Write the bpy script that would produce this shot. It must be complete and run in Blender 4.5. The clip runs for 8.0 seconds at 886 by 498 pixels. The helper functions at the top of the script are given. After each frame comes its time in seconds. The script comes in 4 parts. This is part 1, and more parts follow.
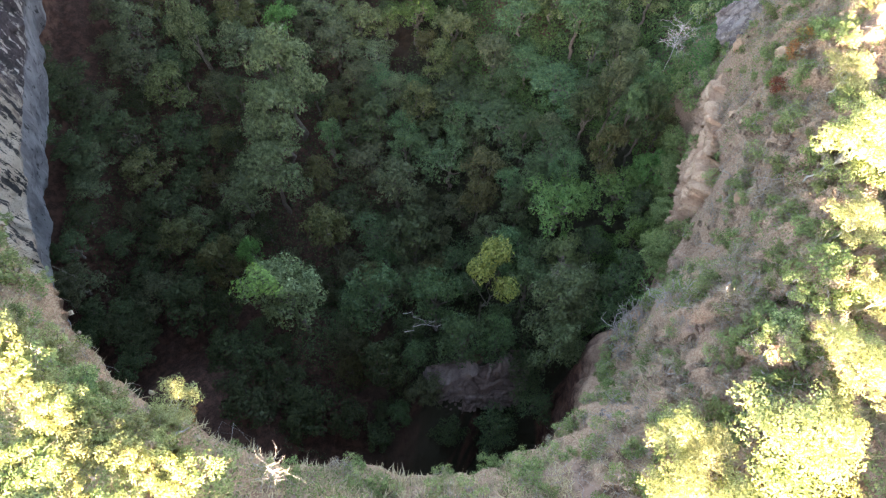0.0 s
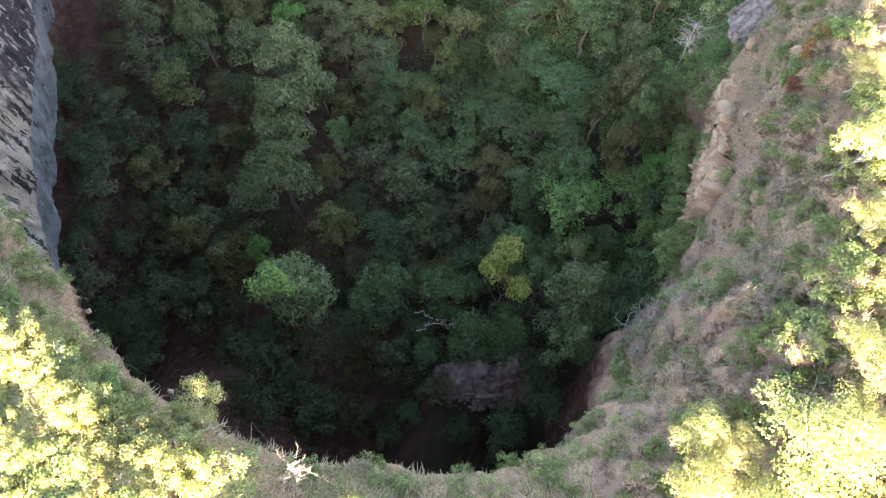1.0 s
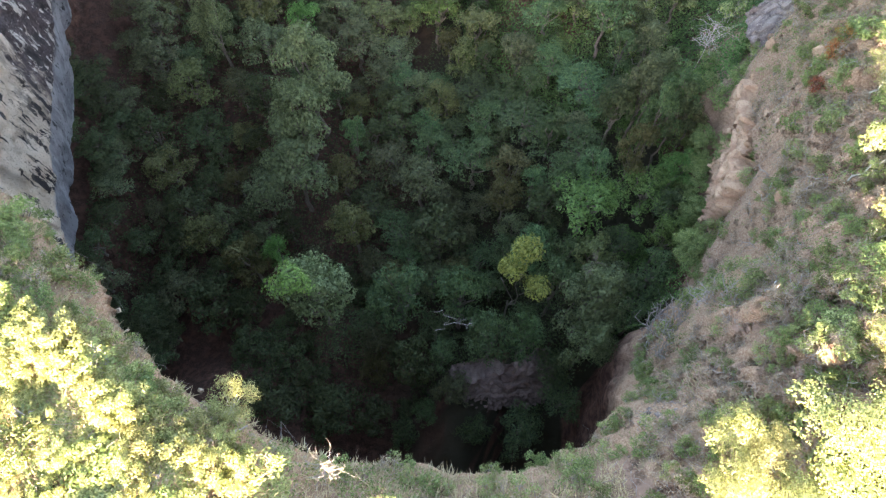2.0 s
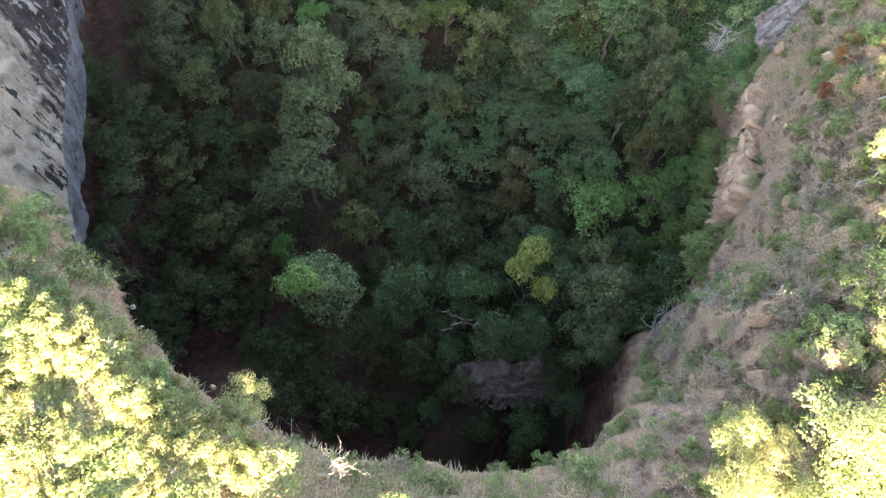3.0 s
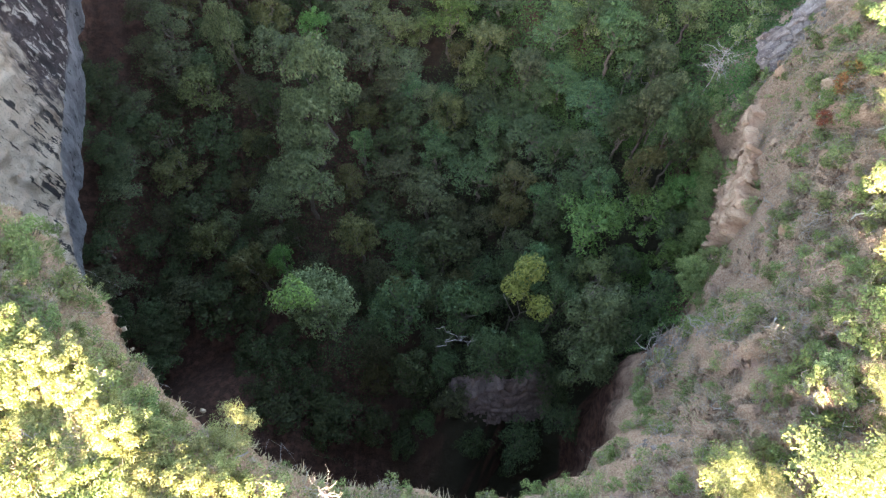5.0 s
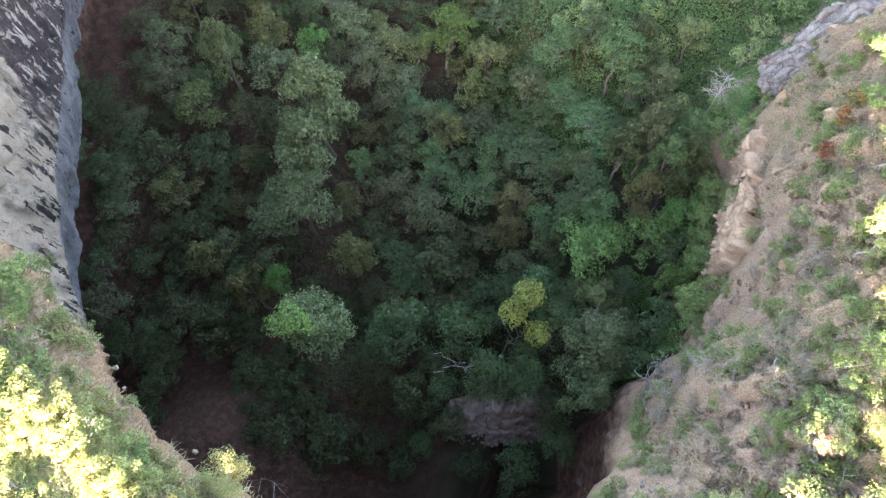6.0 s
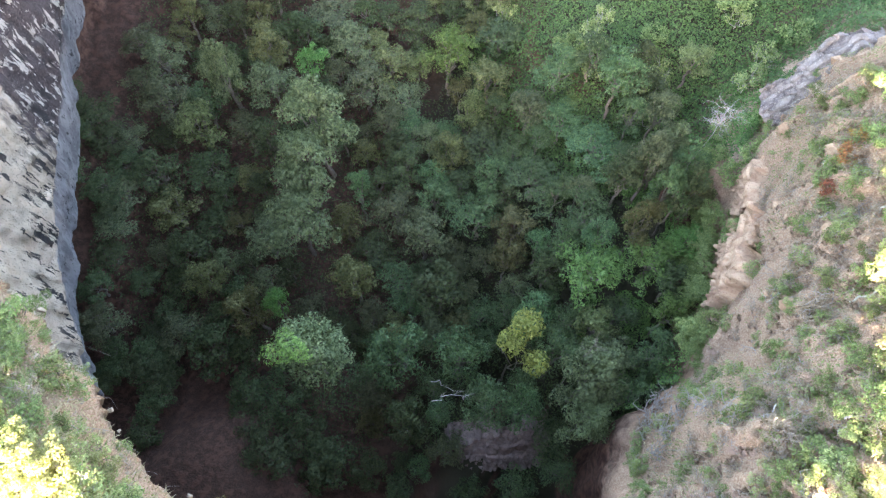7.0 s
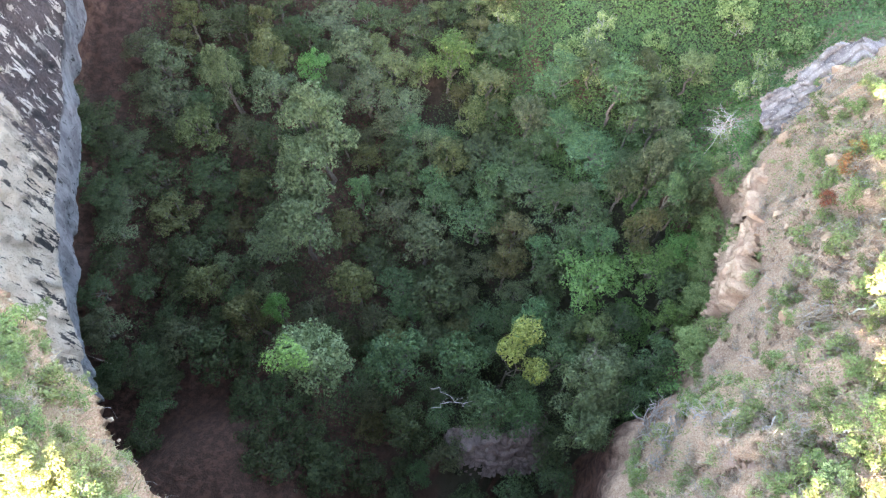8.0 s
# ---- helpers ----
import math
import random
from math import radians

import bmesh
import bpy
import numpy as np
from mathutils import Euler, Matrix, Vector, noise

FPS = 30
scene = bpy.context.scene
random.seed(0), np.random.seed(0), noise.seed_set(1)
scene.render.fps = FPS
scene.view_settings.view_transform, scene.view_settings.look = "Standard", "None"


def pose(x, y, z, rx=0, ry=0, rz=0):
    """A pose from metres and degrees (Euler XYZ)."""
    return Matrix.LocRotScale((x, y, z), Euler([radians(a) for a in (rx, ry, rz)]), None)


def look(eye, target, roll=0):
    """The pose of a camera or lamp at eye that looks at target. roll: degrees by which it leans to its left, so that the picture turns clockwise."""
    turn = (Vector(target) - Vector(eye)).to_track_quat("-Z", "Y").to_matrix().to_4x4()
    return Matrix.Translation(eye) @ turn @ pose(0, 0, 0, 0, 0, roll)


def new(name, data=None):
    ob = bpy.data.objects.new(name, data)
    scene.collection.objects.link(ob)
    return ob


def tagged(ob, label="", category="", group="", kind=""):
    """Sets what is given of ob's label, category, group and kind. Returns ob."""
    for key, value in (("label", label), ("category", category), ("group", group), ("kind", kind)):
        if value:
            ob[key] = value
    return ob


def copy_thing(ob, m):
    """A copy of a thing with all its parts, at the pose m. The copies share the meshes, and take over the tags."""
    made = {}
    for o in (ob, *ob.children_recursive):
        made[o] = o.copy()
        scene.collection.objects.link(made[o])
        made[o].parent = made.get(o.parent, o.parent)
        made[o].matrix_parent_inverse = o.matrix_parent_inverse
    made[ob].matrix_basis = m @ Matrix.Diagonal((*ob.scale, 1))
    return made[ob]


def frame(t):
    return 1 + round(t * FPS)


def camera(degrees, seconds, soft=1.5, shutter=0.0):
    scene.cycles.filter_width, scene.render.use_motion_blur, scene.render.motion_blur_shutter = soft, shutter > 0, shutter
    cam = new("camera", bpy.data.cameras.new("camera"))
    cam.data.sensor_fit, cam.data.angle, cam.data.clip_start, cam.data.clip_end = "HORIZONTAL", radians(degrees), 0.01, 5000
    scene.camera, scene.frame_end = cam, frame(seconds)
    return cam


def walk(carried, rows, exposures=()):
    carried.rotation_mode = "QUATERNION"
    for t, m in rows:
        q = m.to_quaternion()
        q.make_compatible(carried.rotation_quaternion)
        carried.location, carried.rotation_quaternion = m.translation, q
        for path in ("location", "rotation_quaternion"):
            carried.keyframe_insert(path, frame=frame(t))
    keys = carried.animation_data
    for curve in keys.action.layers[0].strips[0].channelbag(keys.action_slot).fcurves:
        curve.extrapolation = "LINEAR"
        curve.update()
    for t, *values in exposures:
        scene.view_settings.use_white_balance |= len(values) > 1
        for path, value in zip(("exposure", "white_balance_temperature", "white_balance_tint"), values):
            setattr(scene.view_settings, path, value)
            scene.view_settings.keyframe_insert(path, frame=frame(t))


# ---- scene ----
cam = camera(71.3, 8.0, 1.25)
METRES, EYE, TILT, LEAN, TURN = 10.0, 55.0, -65.0, 0.0, 0.0
ROWS = [
    (0.0, 0.0, 0.0, 0.0, 0.0, 0.0, -0.0),
    (0.5, -0.0384, 0.0032, -0.0018, -0.1, -0.04, -0.05),
    (1.0, -0.1116, 0.0074, -0.0046, -0.24, -0.06, -0.08),
    (1.5, -0.1976, 0.0077, -0.0042, -0.28, -0.1, -0.07),
    (3.0, -0.2923, -0.0346, 0.0091, 0.08, -0.24, -0.76),
    (3.5, -0.2806, -0.0567, 0.0152, 0.19, -0.34, -1.25),
    (4.0, -0.27, -0.0548, 0.0403, 0.22, -0.39, -1.38),
    (4.5, -0.258, -0.0443, 0.0915, 0.26, -0.48, -1.59),
    (6.0, -0.2281, 0.0173, 0.3721, 0.39, -0.74, -1.98),
    (6.5, -0.2228, 0.0322, 0.4923, 0.44, -0.84, -2.16),
    (7.0, -0.2198, 0.042, 0.5964, 0.48, -0.85, -2.31),
    (7.5, -0.2197, 0.0389, 0.6429, 0.49, -0.85, -2.41),
    (8.0, -0.2192, 0.0388, 0.6537, 0.54, -0.87, -2.54),
]
walk(cam, [(t, pose(0, 0, EYE, TILT, LEAN, TURN) @ pose(METRES * x, METRES * y, METRES * z, 90 + pitch, roll, yaw)) for t, x, y, z, yaw, pitch, roll in ROWS],
     exposures=((0.0, 4.95, 7150, 14), (1.5, 4.96, 7150, 14), (3.4, 4.92, 7150, 14), (4.5, 4.80, 7150, 14), (6.0, 5.35, 7100, 14), (7.0, 5.64, 7050, 14), (8.0, 5.86, 7050, 14)))

# ---- world, sun, exposure ----
SUN_ELEVATION, SUN_AZIMUTH = 14.5, 181.0          # azimuth: degrees clockwise from +y
to_sun = Vector((math.sin(radians(SUN_AZIMUTH)) * math.cos(radians(SUN_ELEVATION)),
                 math.cos(radians(SUN_AZIMUTH)) * math.cos(radians(SUN_ELEVATION)),
                 math.sin(radians(SUN_ELEVATION))))
world = bpy.data.worlds.new("sky")
scene.world = world
world.use_nodes = True
wn = world.node_tree.nodes
wn.clear()
sky = wn.new("ShaderNodeTexSky")
sky.sky_type, sky.sun_disc = "NISHITA", False
sky.sun_elevation, sky.sun_rotation = radians(SUN_ELEVATION), radians(SUN_AZIMUTH)
sky.air_density, sky.dust_density, sky.ozone_density = 1.0, 1.5, 1.0
back = wn.new("ShaderNodeBackground")
back.inputs["Strength"].default_value = 0.066
out = wn.new("ShaderNodeOutputWorld")
world.node_tree.links.new(sky.outputs["Color"], back.inputs["Color"])
world.node_tree.links.new(back.outputs["Background"], out.inputs["Surface"])

sun_data = bpy.data.lights.new("sun", "SUN")
sun_data.energy, sun_data.angle, sun_data.color = 5.0, radians(0.6), (1.0, 0.86, 0.66)
sun = new("sun", sun_data)
sun.matrix_world = look(Vector((0, 0, 80)) + to_sun * 200, (0, 0, 80))


# ---- materials ----
def material(name):
    m = bpy.data.materials.new(name)
    m.use_nodes = True
    m.node_tree.nodes.clear()
    return m, m.node_tree.nodes, m.node_tree.links


def put(nodes, kind, **values):
    n = nodes.new(kind)
    for key, value in values.items():
        n.inputs[key.replace("_", " ")].default_value = value
    return n


def ramp(nodes, stops):
    n = nodes.new("ShaderNodeValToRGB")
    while len(n.color_ramp.elements) < len(stops):
        n.color_ramp.elements.new(0.5)
    for e, (at, colour) in zip(n.color_ramp.elements, stops):
        e.position, e.color = at, (*colour, 1)
    return n


def mixer(nodes, links, factor, a, b, mode="MIX"):
    n = nodes.new("ShaderNodeMix")
    n.data_type, n.blend_type = "RGBA", mode
    for socket, value in ((n.inputs[0], factor), (n.inputs[6], a), (n.inputs[7], b)):
        if isinstance(value, bpy.types.NodeSocket):
            links.new(value, socket)
        elif isinstance(value, tuple):
            socket.default_value = (*value, 1)
        else:
            socket.default_value = value
    return n.outputs[2]


def noise_of(nodes, links, scale, detail=4.0, rough=0.6, vector=None):
    n = put(nodes, "ShaderNodeTexNoise", Scale=scale, Detail=detail, Roughness=rough)
    if vector is not None:
        links.new(vector, n.inputs["Vector"])
    return n.outputs["Fac"]


def stepped(nodes, links, value, low, high):
    n = nodes.new("ShaderNodeMapRange")
    n.interpolation_type = "SMOOTHSTEP"
    links.new(value, n.inputs["Value"])
    n.inputs["From Min"].default_value, n.inputs["From Max"].default_value = low, high
    return n.outputs["Result"]


def maths(nodes, links, op, a, b=0.0):
    n = nodes.new("ShaderNodeMath")
    n.operation = op
    for socket, value in zip(n.inputs, (a, b)):
        if isinstance(value, bpy.types.NodeSocket):
            links.new(value, socket)
        else:
            socket.default_value = value
    return n.outputs[0]


def finish(nodes, links, colour, rough=0.9, bump=None, strength=0.5, distance=0.1, specular=0.25):
    p = put(nodes, "ShaderNodeBsdfPrincipled", Roughness=rough)
    p.inputs["Specular IOR Level"].default_value = specular
    links.new(colour, p.inputs["Base Color"])
    if bump is not None:
        b = put(nodes, "ShaderNodeBump", Strength=strength, Distance=distance)
        links.new(bump, b.inputs["Height"])
        links.new(b.outputs["Normal"], p.inputs["Normal"])
    o = nodes.new("ShaderNodeOutputMaterial")
    links.new(p.outputs["BSDF"], o.inputs["Surface"])


def leaf_material(name, dark, light, spread=0.05, through_light=0.38):
    """Leaves: each one differs a little, each plant too; some light comes through."""
    m, nodes, links = material(name)
    geo = nodes.new("ShaderNodeNewGeometry")
    info = nodes.new("ShaderNodeObjectInfo")
    shade = maths(nodes, links, "ADD", maths(nodes, links, "MULTIPLY", geo.outputs["Random Per Island"], 0.6),
                  maths(nodes, links, "MULTIPLY", noise_of(nodes, links, 0.9, 3.0, 0.6, geo.outputs["Position"]), 0.5))
    colour = mixer(nodes, links, stepped(nodes, links, shade, 0.1, 0.95), dark, light)
    hue = nodes.new("ShaderNodeHueSaturation")
    links.new(maths(nodes, links, "ADD", 0.5 - spread / 2, maths(nodes, links, "MULTIPLY", info.outputs["Random"], spread)), hue.inputs["Hue"])
    links.new(maths(nodes, links, "ADD", 0.75, maths(nodes, links, "MULTIPLY", info.outputs["Random"], 0.5)), hue.inputs["Value"])
    links.new(colour, hue.inputs["Color"])
    p = put(nodes, "ShaderNodeBsdfPrincipled", Roughness=0.55)
    p.inputs["Specular IOR Level"].default_value = 0.2
    links.new(hue.outputs["Color"], p.inputs["Base Color"])
    t = nodes.new("ShaderNodeBsdfTranslucent")
    links.new(mixer(nodes, links, 1.0, hue.outputs["Color"], (1.15, 1.1, 0.70), "MULTIPLY"), t.inputs["Color"])
    s = put(nodes, "ShaderNodeMixShader", Fac=through_light)
    links.new(p.outputs["BSDF"], s.inputs[1])
    links.new(t.outputs["BSDF"], s.inputs[2])
    o = nodes.new("ShaderNodeOutputMaterial")
    links.new(s.outputs["Shader"], o.inputs["Surface"])
    return m


def bark_material(name, dark, light):
    m, nodes, links = material(name)
    geo = nodes.new("ShaderNodeNewGeometry")
    n = noise_of(nodes, links, 6.0, 5.0, 0.7, geo.outputs["Position"])
    finish(nodes, links, ramp_of(nodes, links, n, [(0.3, dark), (0.7, light)]), 0.85, n, 0.6, 0.05)
    return m


def ramp_of(nodes, links, value, stops):
    n = ramp(nodes, stops)
    links.new(value, n.inputs["Fac"])
    return n.outputs["Color"]


LEAF = {
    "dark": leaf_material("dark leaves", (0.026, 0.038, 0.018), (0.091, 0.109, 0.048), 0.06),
    "grey": leaf_material("grey-green leaves", (0.047, 0.059, 0.032), (0.145, 0.156, 0.082)),
    "pale": leaf_material("pale grey-green leaves", (0.057, 0.078, 0.040), (0.171, 0.199, 0.100), 0.02),
    "brush": leaf_material("dry brown brush", (0.187, 0.134, 0.095), (0.422, 0.336, 0.244), 0.02, 0.2),
    "teal": leaf_material("blue-green leaflets", (0.036, 0.067, 0.033), (0.121, 0.170, 0.076)),
    "olive": leaf_material("olive leaves", (0.053, 0.061, 0.024), (0.157, 0.157, 0.066), 0.07),
    "green": leaf_material("fresh green leaves", (0.049, 0.097, 0.028), (0.149, 0.232, 0.074)),
    "yellow": leaf_material("yellow-green leaves", (0.125, 0.150, 0.032), (0.350, 0.365, 0.110), 0.0),
    "creeper": leaf_material("bright creeper leaves", (0.070, 0.122, 0.034), (0.185, 0.285, 0.082), 0.0),
    # yellow-green rim plants, paler than their own green: strong sunlight is in the colour
    "lime": leaf_material("yellowish rim leaves coloured sun-bright", (0.126, 0.150, 0.054), (0.362, 0.358, 0.163)),
    "bine": leaf_material("olive creeper leaves", (0.034, 0.060, 0.019), (0.100, 0.143, 0.047)),
    "vine": leaf_material("creeper leaves", (0.080, 0.108, 0.038), (0.215, 0.248, 0.100)),
    "rust": leaf_material("rusty leaves", (0.150, 0.060, 0.022), (0.300, 0.130, 0.055)),
    "straw": leaf_material("dry grass", (0.270, 0.201, 0.121), (0.502, 0.407, 0.256), 0.02, 0.2),
    "herb": leaf_material("green grass", (0.105, 0.135, 0.048), (0.250, 0.270, 0.110), 0.03, 0.25),
}
BARK = bark_material("brown bark", (0.06, 0.045, 0.035), (0.19, 0.155, 0.125))
PALE_BARK = bark_material("pale bark", (0.22, 0.195, 0.165), (0.46, 0.42, 0.37))
DEAD_WOOD = bark_material("bleached dead wood", (0.17, 0.14, 0.125), (0.36, 0.31, 0.28))


def soil_material():
    """Straw-coloured, pinkish soil on the upper slopes, red-brown earth and leaf litter down in the pit, the litter
    darkened for the overhang's shade.
    """
    m, nodes, links = material("soil")
    geo = nodes.new("ShaderNodeNewGeometry")
    pos = geo.outputs["Position"]
    axes = nodes.new("ShaderNodeSeparateXYZ")
    links.new(pos, axes.inputs[0])
    facing = nodes.new("ShaderNodeSeparateXYZ")
    links.new(geo.outputs["Normal"], facing.inputs[0])
    big = noise_of(nodes, links, 0.22, 5.0, 0.6, pos)
    mid = noise_of(nodes, links, 1.3, 6.0, 0.65, pos)
    fine = noise_of(nodes, links, 9.0, 6.0, 0.7, pos)
    dry = mixer(nodes, links, stepped(nodes, links, mid, 0.35, 0.65), (0.190, 0.130, 0.104), (0.500, 0.370, 0.300))
    dry = mixer(nodes, links, stepped(nodes, links, big, 0.50, 0.70), dry, (0.190, 0.170, 0.085))
    dry = mixer(nodes, links, 0.75, dry, ramp_of(nodes, links, fine, [(0.25, (0.10, 0.075, 0.06)), (0.75, (0.52, 0.42, 0.34))]), "OVERLAY")
    small = noise_of(nodes, links, 3.2, 5.0, 0.7, pos)
    dry = mixer(nodes, links, stepped(nodes, links, small, 0.54, 0.66), dry, (0.082, 0.060, 0.044))
    dry = mixer(nodes, links, stepped(nodes, links, small, 0.42, 0.30), dry, (0.470, 0.365, 0.290))
    patch = noise_of(nodes, links, 0.55, 5.0, 0.65, pos)
    dry = mixer(nodes, links, stepped(nodes, links, patch, 0.50, 0.60), dry, (0.300, 0.190, 0.145))
    dry = mixer(nodes, links, stepped(nodes, links, patch, 0.44, 0.36), dry, (0.190, 0.160, 0.098))
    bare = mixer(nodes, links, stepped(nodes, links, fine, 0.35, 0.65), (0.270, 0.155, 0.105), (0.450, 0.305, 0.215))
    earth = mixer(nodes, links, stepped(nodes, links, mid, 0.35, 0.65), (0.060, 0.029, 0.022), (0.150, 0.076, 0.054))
    # red-brown litter, its tone lowered to carry shade from the overhanging rim
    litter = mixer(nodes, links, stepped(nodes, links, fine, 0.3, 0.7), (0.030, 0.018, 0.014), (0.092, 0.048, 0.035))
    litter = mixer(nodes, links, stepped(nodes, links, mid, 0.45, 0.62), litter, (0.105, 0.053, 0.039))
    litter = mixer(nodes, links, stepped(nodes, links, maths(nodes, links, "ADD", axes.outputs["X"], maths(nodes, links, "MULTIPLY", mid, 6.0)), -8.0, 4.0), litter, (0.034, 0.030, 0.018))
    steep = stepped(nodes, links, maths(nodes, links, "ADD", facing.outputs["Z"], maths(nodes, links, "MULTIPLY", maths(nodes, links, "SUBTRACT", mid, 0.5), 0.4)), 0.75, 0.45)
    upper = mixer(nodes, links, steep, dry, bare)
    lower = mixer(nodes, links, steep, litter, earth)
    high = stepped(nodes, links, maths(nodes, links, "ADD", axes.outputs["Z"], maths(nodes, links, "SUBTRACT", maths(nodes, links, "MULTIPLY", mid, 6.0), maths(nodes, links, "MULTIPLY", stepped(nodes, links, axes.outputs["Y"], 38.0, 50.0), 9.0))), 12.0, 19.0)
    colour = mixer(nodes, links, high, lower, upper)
    height = maths(nodes, links, "ADD", maths(nodes, links, "MULTIPLY", mid, 0.7), maths(nodes, links, "MULTIPLY", fine, 0.35))
    finish(nodes, links, colour, 0.95, height, 1.0, 0.6, 0.15)
    return m


def cliff_material():
    """Pale limestone with dark weathering above, white where it was freshly broken, blue-grey with drip streaks below."""
    m, nodes, links = material("cliff rock")
    geo = nodes.new("ShaderNodeNewGeometry")
    pos = geo.outputs["Position"]
    axes = nodes.new("ShaderNodeSeparateXYZ")
    links.new(pos, axes.inputs[0])
    stretch = put(nodes, "ShaderNodeMapping", Scale=(1.0, 1.0, 0.16))
    links.new(pos, stretch.inputs["Vector"])
    streak = noise_of(nodes, links, 0.9, 6.0, 0.7, stretch.outputs["Vector"])
    thin = noise_of(nodes, links, 3.5, 5.0, 0.7, stretch.outputs["Vector"])
    mid = noise_of(nodes, links, 0.7, 6.0, 0.65, pos)
    fine = noise_of(nodes, links, 7.0, 6.0, 0.7, pos)
    lie = put(nodes, "ShaderNodeMapping", Scale=(1.0, 1.5, 0.30), Rotation=(-0.12, 0.0, 0.0))
    links.new(pos, lie.inputs["Vector"])
    beds = noise_of(nodes, links, 1.1, 6.0, 0.72, lie.outputs["Vector"])
    slant = put(nodes, "ShaderNodeMapping", Scale=(1.0, 1.3, 0.30), Rotation=(-0.45, 0.0, 0.0))
    links.new(pos, slant.inputs["Vector"])
    flecks = noise_of(nodes, links, 1.3, 6.0, 0.75, slant.outputs["Vector"])
    white = mixer(nodes, links, stepped(nodes, links, mid, 0.35, 0.7), (0.66, 0.535, 0.43), (0.50, 0.385, 0.295))
    white = mixer(nodes, links, stepped(nodes, links, fine, 0.52, 0.70), white, (0.22, 0.185, 0.165))
    white = mixer(nodes, links, stepped(nodes, links, beds, 0.585, 0.605), white, (0.055, 0.045, 0.045))
    dark = mixer(nodes, links, stepped(nodes, links, fine, 0.35, 0.7), (0.048, 0.035, 0.038), (0.125, 0.092, 0.096))
    dark = mixer(nodes, links, stepped(nodes, links, flecks, 0.545, 0.57), dark, (0.54, 0.47, 0.43))
    dark = mixer(nodes, links, stepped(nodes, links, beds, 0.60, 0.65), dark, (0.035, 0.03, 0.03))
    grey = mixer(nodes, links, stepped(nodes, links, streak, 0.35, 0.65), (0.165, 0.155, 0.170), (0.36, 0.34, 0.36))
    grey = mixer(nodes, links, stepped(nodes, links, thin, 0.57, 0.64), grey, (0.05, 0.048, 0.052))
    where = maths(nodes, links, "ADD", axes.outputs["Y"], maths(nodes, links, "MULTIPLY", streak, 14.0))
    upper = mixer(nodes, links, stepped(nodes, links, where, 36.2, 39.2), white, dark)
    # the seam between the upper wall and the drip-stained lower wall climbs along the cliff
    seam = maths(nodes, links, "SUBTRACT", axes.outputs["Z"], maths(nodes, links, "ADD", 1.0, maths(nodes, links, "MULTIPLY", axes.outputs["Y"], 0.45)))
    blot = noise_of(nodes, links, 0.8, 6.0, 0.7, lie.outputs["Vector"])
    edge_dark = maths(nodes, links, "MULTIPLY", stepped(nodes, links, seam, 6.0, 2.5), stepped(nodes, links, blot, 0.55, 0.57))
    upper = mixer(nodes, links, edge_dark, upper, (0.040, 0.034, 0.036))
    colour = mixer(nodes, links, stepped(nodes, links, maths(nodes, links, "ADD", seam, maths(nodes, links, "MULTIPLY", mid, 1.6)), 0.2, 1.2), grey, upper)
    finish(nodes, links, colour, 0.85, maths(nodes, links, "ADD", fine, maths(nodes, links, "ADD", beds, flecks)), 1.0, 0.6, 0.3)
    return m


def rock_material(name, a, b, c):
    m, nodes, links = material(name)
    geo = nodes.new("ShaderNodeNewGeometry")
    info = nodes.new("ShaderNodeObjectInfo")
    pos = geo.outputs["Position"]
    mid = noise_of(nodes, links, 1.1, 6.0, 0.65, pos)
    fine = noise_of(nodes, links, 8.0, 6.0, 0.7, pos)
    colour = mixer(nodes, links, stepped(nodes, links, mid, 0.35, 0.65), a, b)
    colour = mixer(nodes, links, stepped(nodes, links, fine, 0.52, 0.7), colour, c)
    hue = nodes.new("ShaderNodeHueSaturation")
    links.new(maths(nodes, links, "ADD", 0.85, maths(nodes, links, "MULTIPLY", info.outputs["Random"], 0.3)), hue.inputs["Value"])
    links.new(colour, hue.inputs["Color"])
    finish(nodes, links, hue.outputs["Color"], 0.88, fine, 0.7, 0.15, 0.3)
    return m


SOIL, CLIFF = soil_material(), cliff_material()
SANDSTONE = rock_material("sandstone", (0.27, 0.155, 0.100), (0.40, 0.260, 0.170), (0.18, 0.105, 0.072))
GREY_ROCK = rock_material("grey rock", (0.120, 0.092, 0.086), (0.235, 0.185, 0.164), (0.36, 0.30, 0.265))
PIT_ROCK = rock_material("pit rock", (0.125, 0.085, 0.075), (0.195, 0.136, 0.118), (0.062, 0.043, 0.038))
LIP_ROCK = rock_material("rim rock", (0.26, 0.195, 0.14), (0.38, 0.30, 0.22), (0.17, 0.13, 0.10))


# ---- helpers for shapes ----
def lattice(ix, iy, seed):
    h = np.sin(ix * 127.1 + iy * 311.7 + seed * 74.7) * 43758.5453
    return h - np.floor(h)


def value_noise(x, y, seed=0):
    ix, iy = np.floor(x), np.floor(y)
    fx, fy = x - ix, y - iy
    fx, fy = fx * fx * (3 - 2 * fx), fy * fy * (3 - 2 * fy)
    a, b = lattice(ix, iy, seed), lattice(ix + 1, iy, seed)
    c, d = lattice(ix, iy + 1, seed), lattice(ix + 1, iy + 1, seed)
    return (a + (b - a) * fx) * (1 - fy) + (c + (d - c) * fx) * fy


def fbm(x, y, size, octaves=4, seed=0):
    """Noise about 0, roughly -0.5 to 0.5."""
    total, weight, out_of = 0.0, 0.5, 0.0
    for k in range(octaves):
        f = 2 ** k / size
        total = total + weight * (value_noise(x * f, y * f, seed + k) - 0.5)
        out_of += weight
        weight *= 0.5
    return total / out_of


def smooth(a, b, v):
    t = np.clip((v - a) / (b - a), 0, 1)
    return t * t * (3 - 2 * t)


